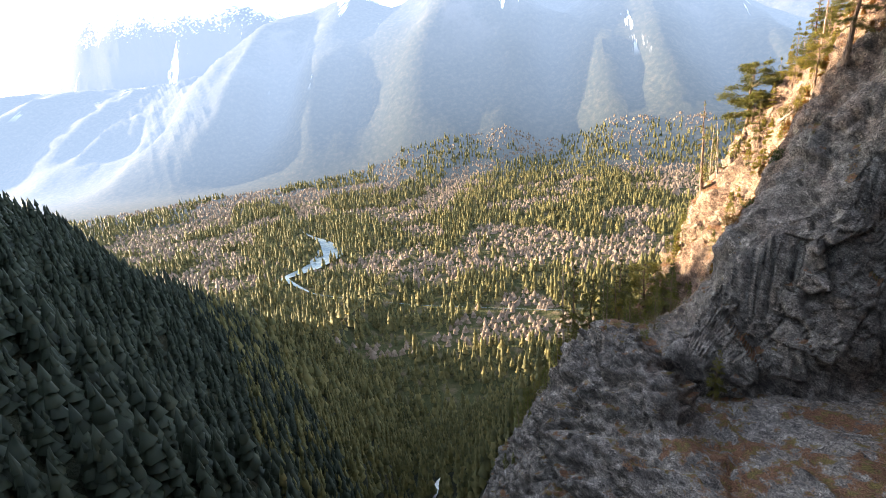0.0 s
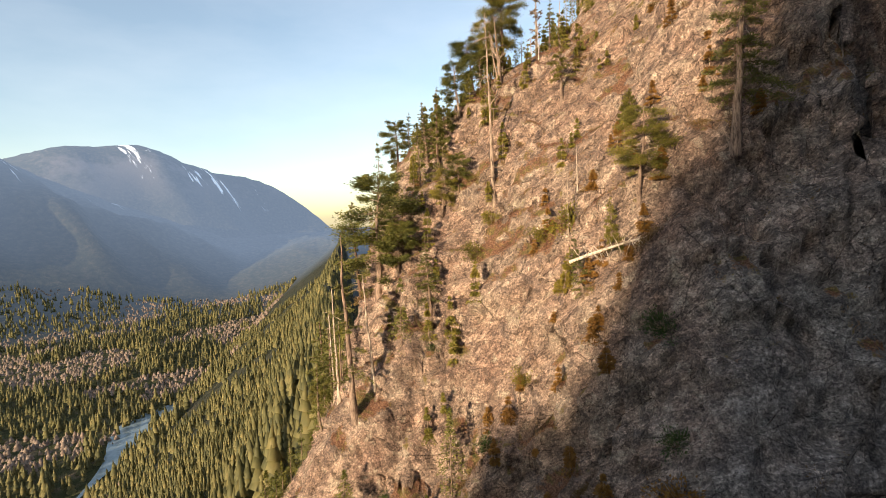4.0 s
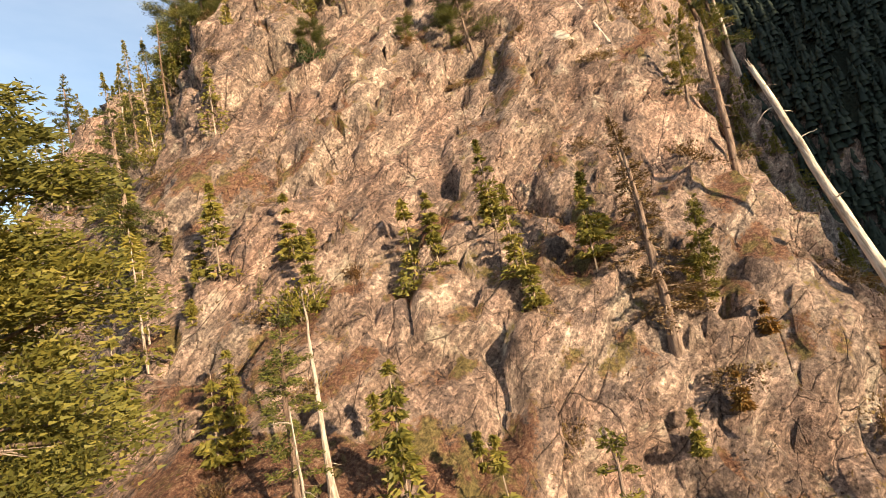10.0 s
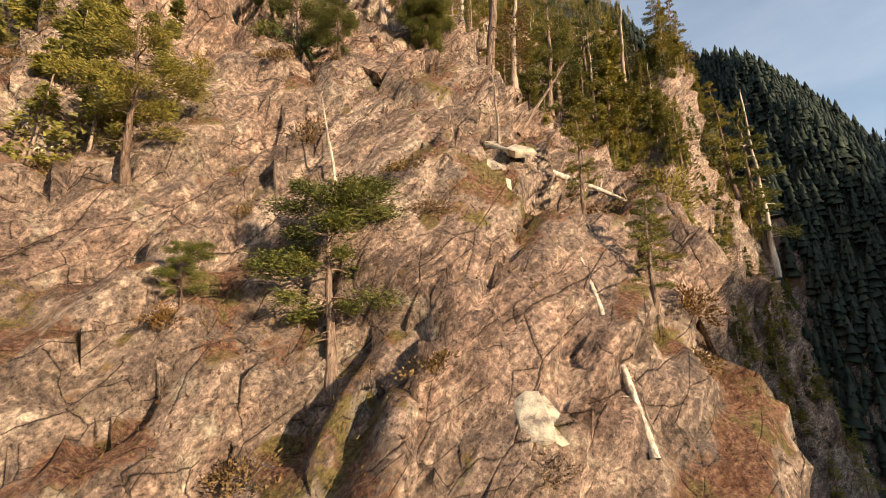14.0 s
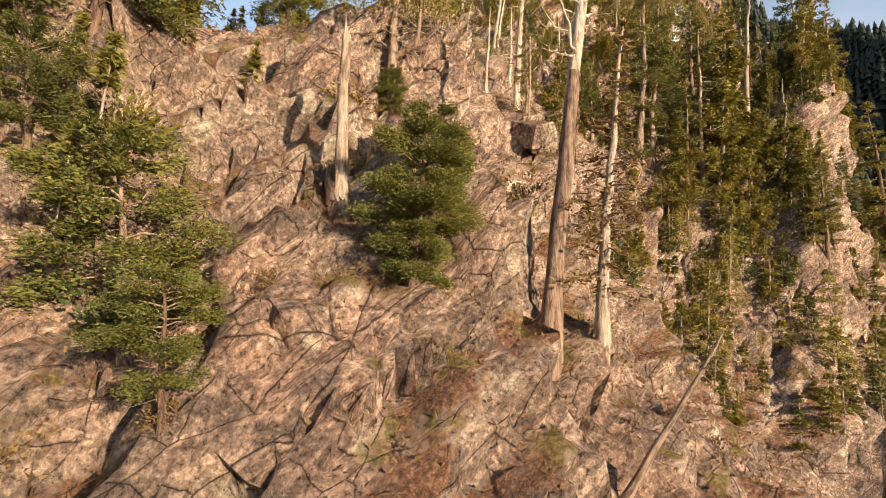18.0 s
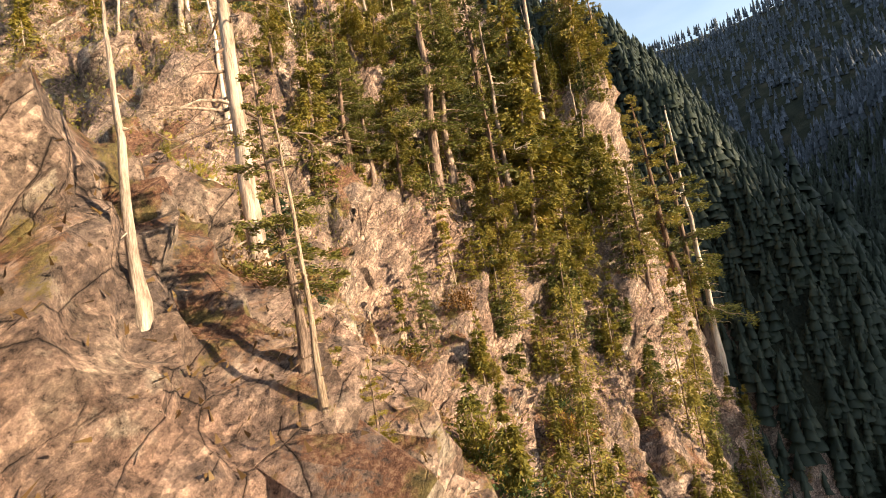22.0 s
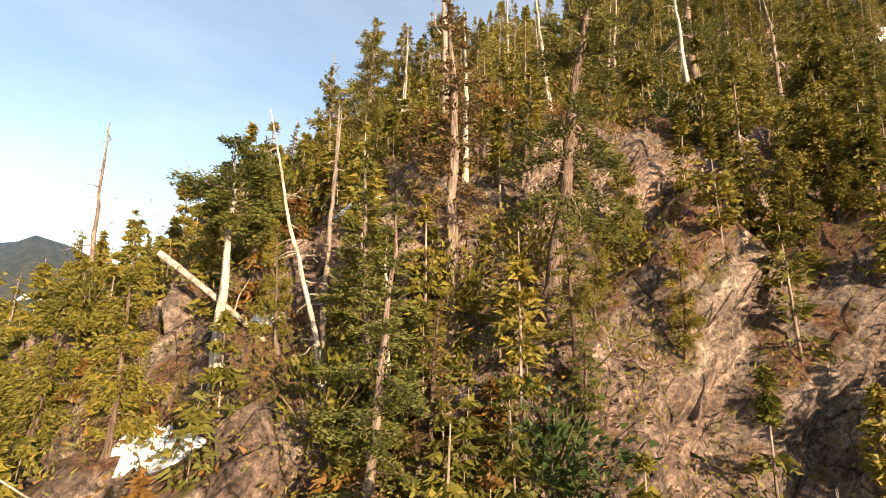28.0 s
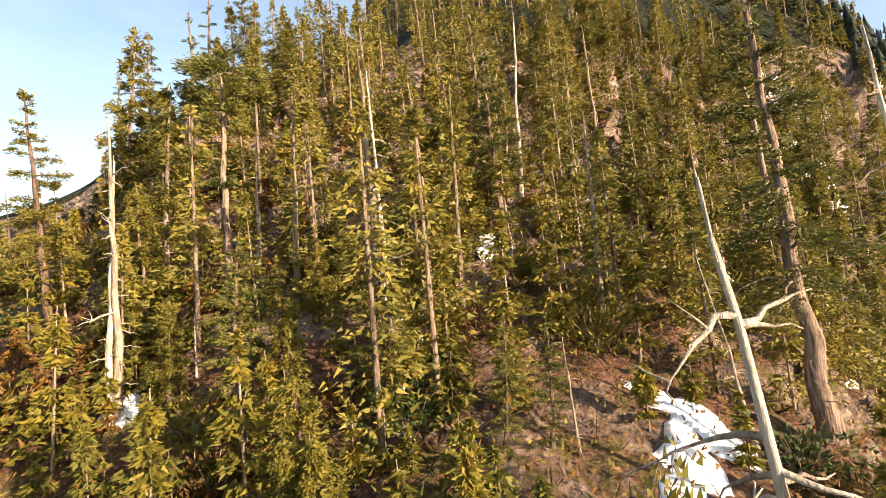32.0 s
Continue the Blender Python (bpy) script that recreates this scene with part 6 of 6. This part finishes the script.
# ---------------------------------------------------------------- far woods
def wood_mass(name, xs, ys, zs, hs, tiers, sides, mat, label, seed, wide=0.17):
    g = np.random.default_rng(seed)
    n = len(xs)
    th = np.linspace(0, 2 * np.pi, sides, endpoint=False)
    V, F = [], []
    per = tiers * (sides + 1)
    spin = g.uniform(0, 6.28, n)
    for t in range(tiers):
        lo, hi = t / tiers * 0.9 + 0.04, min(1.0, (t + 1.55) / tiers * 0.9 + 0.1)
        if t == tiers - 1:
            hi = 1.0
        rad = wide * (1 - 0.86 * t / tiers)
        rr = rad * (1 + g.uniform(-0.45, 0.35, (n, sides)))
        ang = th[None] + spin[:, None] + 0.7 * t
        ring = np.stack([np.cos(ang) * rr * hs[:, None], np.sin(ang) * rr * hs[:, None], (lo + g.uniform(-0.04, 0.03, (n, sides))) * hs[:, None]], -1)
        tip = np.stack([g.normal(0, 0.01, n) * hs, g.normal(0, 0.01, n) * hs, hi * hs], -1)[:, None]
        V.append(np.concatenate([ring, tip], 1))
    V = np.concatenate(V, 1) + np.stack([xs, ys, zs], -1)[:, None]
    base = []
    for t in range(tiers):
        o = t * (sides + 1)
        for s in range(sides):
            base.append((o + s, o + (s + 1) % sides, o + sides))
    base = np.array(base)
    F = (base[None] + (np.arange(n) * per)[:, None, None]).reshape(-1, 3)
    return tagged(mesh_object(name, V.reshape(-1, 3), F, mat), label, "trees", kind="stuff")


RIVER = [(-1500, -1000), (-1150, -760), (-940, -600), (-850, -505), (-770, -442), (-690, -445), (-630, -475), (-560, -380), (-520, -200), (-505, 0), (-540, 180), (-615, 265), (-700, 340), (-715, 420), (-640, 560), (-600, 800), (-700, 1200), (-900, 1800)]
rp = np.array(RIVER, float)
tt = np.linspace(0, len(rp) - 1, 240)
rx = np.interp(tt, np.arange(len(rp)), rp[:, 0])
ry = np.interp(tt, np.arange(len(rp)), rp[:, 1])
for _ in range(3):
    rx[1:-1] = (rx[:-2] + 2 * rx[1:-1] + rx[2:]) / 4
    ry[1:-1] = (ry[:-2] + 2 * ry[1:-1] + ry[2:]) / 4
tx, ty = np.gradient(rx), np.gradient(ry)
tl = np.hypot(tx, ty)
wide = 0.3 + 28 * np.exp(-((ry + 460) ** 2 + (rx + 760) ** 2) / 12000) + 28 * np.exp(-((ry - 340) ** 2 + (rx + 690) ** 2) / 12000)
left = np.stack([rx - ty / tl * wide, ry + tx / tl * wide, np.full(240, VALLEY + 3.2)], 1)
right = np.stack([rx + ty / tl * wide, ry - tx / tl * wide, np.full(240, VALLEY + 3.2)], 1)
k = np.arange(239)
river = mesh_object("water_river", np.concatenate([left, right]), np.stack([k, k + 240, k + 241, k + 1], 1), WATER)
tagged(river, "pale blue river winding through the valley", "river", kind="structure")


def off_river(x, y, gap):
    d = np.full(len(x), 1e9)
    for qx, qy in zip(rx[::3], ry[::3]):
        d = np.minimum(d, (x - qx) ** 2 + (y - qy) ** 2)
    return d > gap * gap


def sown(count, a0, a1, b0, b1, seed):
    g = np.random.default_rng(seed)
    a, b = g.uniform(a0, a1, count), g.uniform(b0, b1, count)
    inside = (a > NEAR[0] + 1) & (a < NEAR[1] - 1) & (b > NEAR[2] + 1) & (b < NEAR[3] - 1)
    a, b = a[~inside], b[~inside]
    x, y = to_xy(a, b)
    return x, y, lie(a, b), a, b, g


x, y, z, a, b, g = sown(70000, -1900, -200, -2100, 1300, 501)
near_w = np.exp(-np.hypot(x, y) / 1100)
thin = fractal(a / 130, b / 130, a * 0, 4, 95)
keep = off_river(x, y, 14) & (g.uniform(0, 1, len(x)) < 0.35 + 1.2 * near_w) & (z < VALLEY + 160) & (np.hypot(x, y) < 1900)
ev = keep & ((thin > -0.15) | (np.hypot(x, y) <= 430))
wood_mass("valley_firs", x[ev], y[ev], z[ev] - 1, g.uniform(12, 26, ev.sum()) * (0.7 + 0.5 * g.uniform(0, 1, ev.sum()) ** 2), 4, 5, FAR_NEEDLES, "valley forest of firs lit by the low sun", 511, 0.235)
al = keep & (thin <= -0.15) & (np.hypot(x, y) > 430)
wood_mass("bare_alders", x[al], y[al], z[al] - 1, g.uniform(5, 11, al.sum()), 2, 6, ALDER, "bare pinkish-brown alders along the river", 512, 0.5)
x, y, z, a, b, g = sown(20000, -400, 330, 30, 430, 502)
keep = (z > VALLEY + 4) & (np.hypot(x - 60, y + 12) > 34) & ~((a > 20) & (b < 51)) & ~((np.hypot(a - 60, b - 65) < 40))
wood_mass("ridge_firs", x[keep], y[keep], z[keep] - 1, g.uniform(8, 18, keep.sum()) * np.where((a[keep] > 80) & (b[keep] < 120), 0.42, 1.0), 7, 6, SHADE_NEEDLES, "fir forest painted dark for shade on the ridges across the ravine", 513, 0.19)
x, y, z, a, b, g = sown(13000, -400, 150, -330, 60, 503)
keep = (z > VALLEY + 4) & ((a < 20) | (z < 5)) & (np.hypot(x - 60, y + 12) > 34)
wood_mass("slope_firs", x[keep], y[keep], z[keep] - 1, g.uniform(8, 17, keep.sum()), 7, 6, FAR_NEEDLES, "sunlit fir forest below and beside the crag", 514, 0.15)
x, y, z, a, b, g = sown(7000, -420, 40, -1000, -330, 506)
keep = (z > VALLEY + 4) & (np.hypot(x, y) < 1500) & off_river(x, y, 55) & (fractal(a / 40, b / 40, a * 0, 3, 96) > -0.25)
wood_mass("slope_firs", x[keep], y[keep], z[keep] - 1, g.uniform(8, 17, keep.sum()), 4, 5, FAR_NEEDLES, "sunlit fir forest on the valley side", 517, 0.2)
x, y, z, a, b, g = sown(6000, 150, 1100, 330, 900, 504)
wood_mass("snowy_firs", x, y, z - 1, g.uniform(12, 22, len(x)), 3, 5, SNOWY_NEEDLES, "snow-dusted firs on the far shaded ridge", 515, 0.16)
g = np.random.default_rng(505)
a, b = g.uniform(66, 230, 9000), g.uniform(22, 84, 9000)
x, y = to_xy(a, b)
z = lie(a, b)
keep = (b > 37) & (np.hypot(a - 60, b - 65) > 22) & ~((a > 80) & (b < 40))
wood_mass("ravine_firs", x[keep], y[keep], z[keep] - 1, g.uniform(3, 7.5, keep.sum()), 5, 6, SHADE_NEEDLES, "young firs painted dark for shade beside the ravine", 516, 0.2)
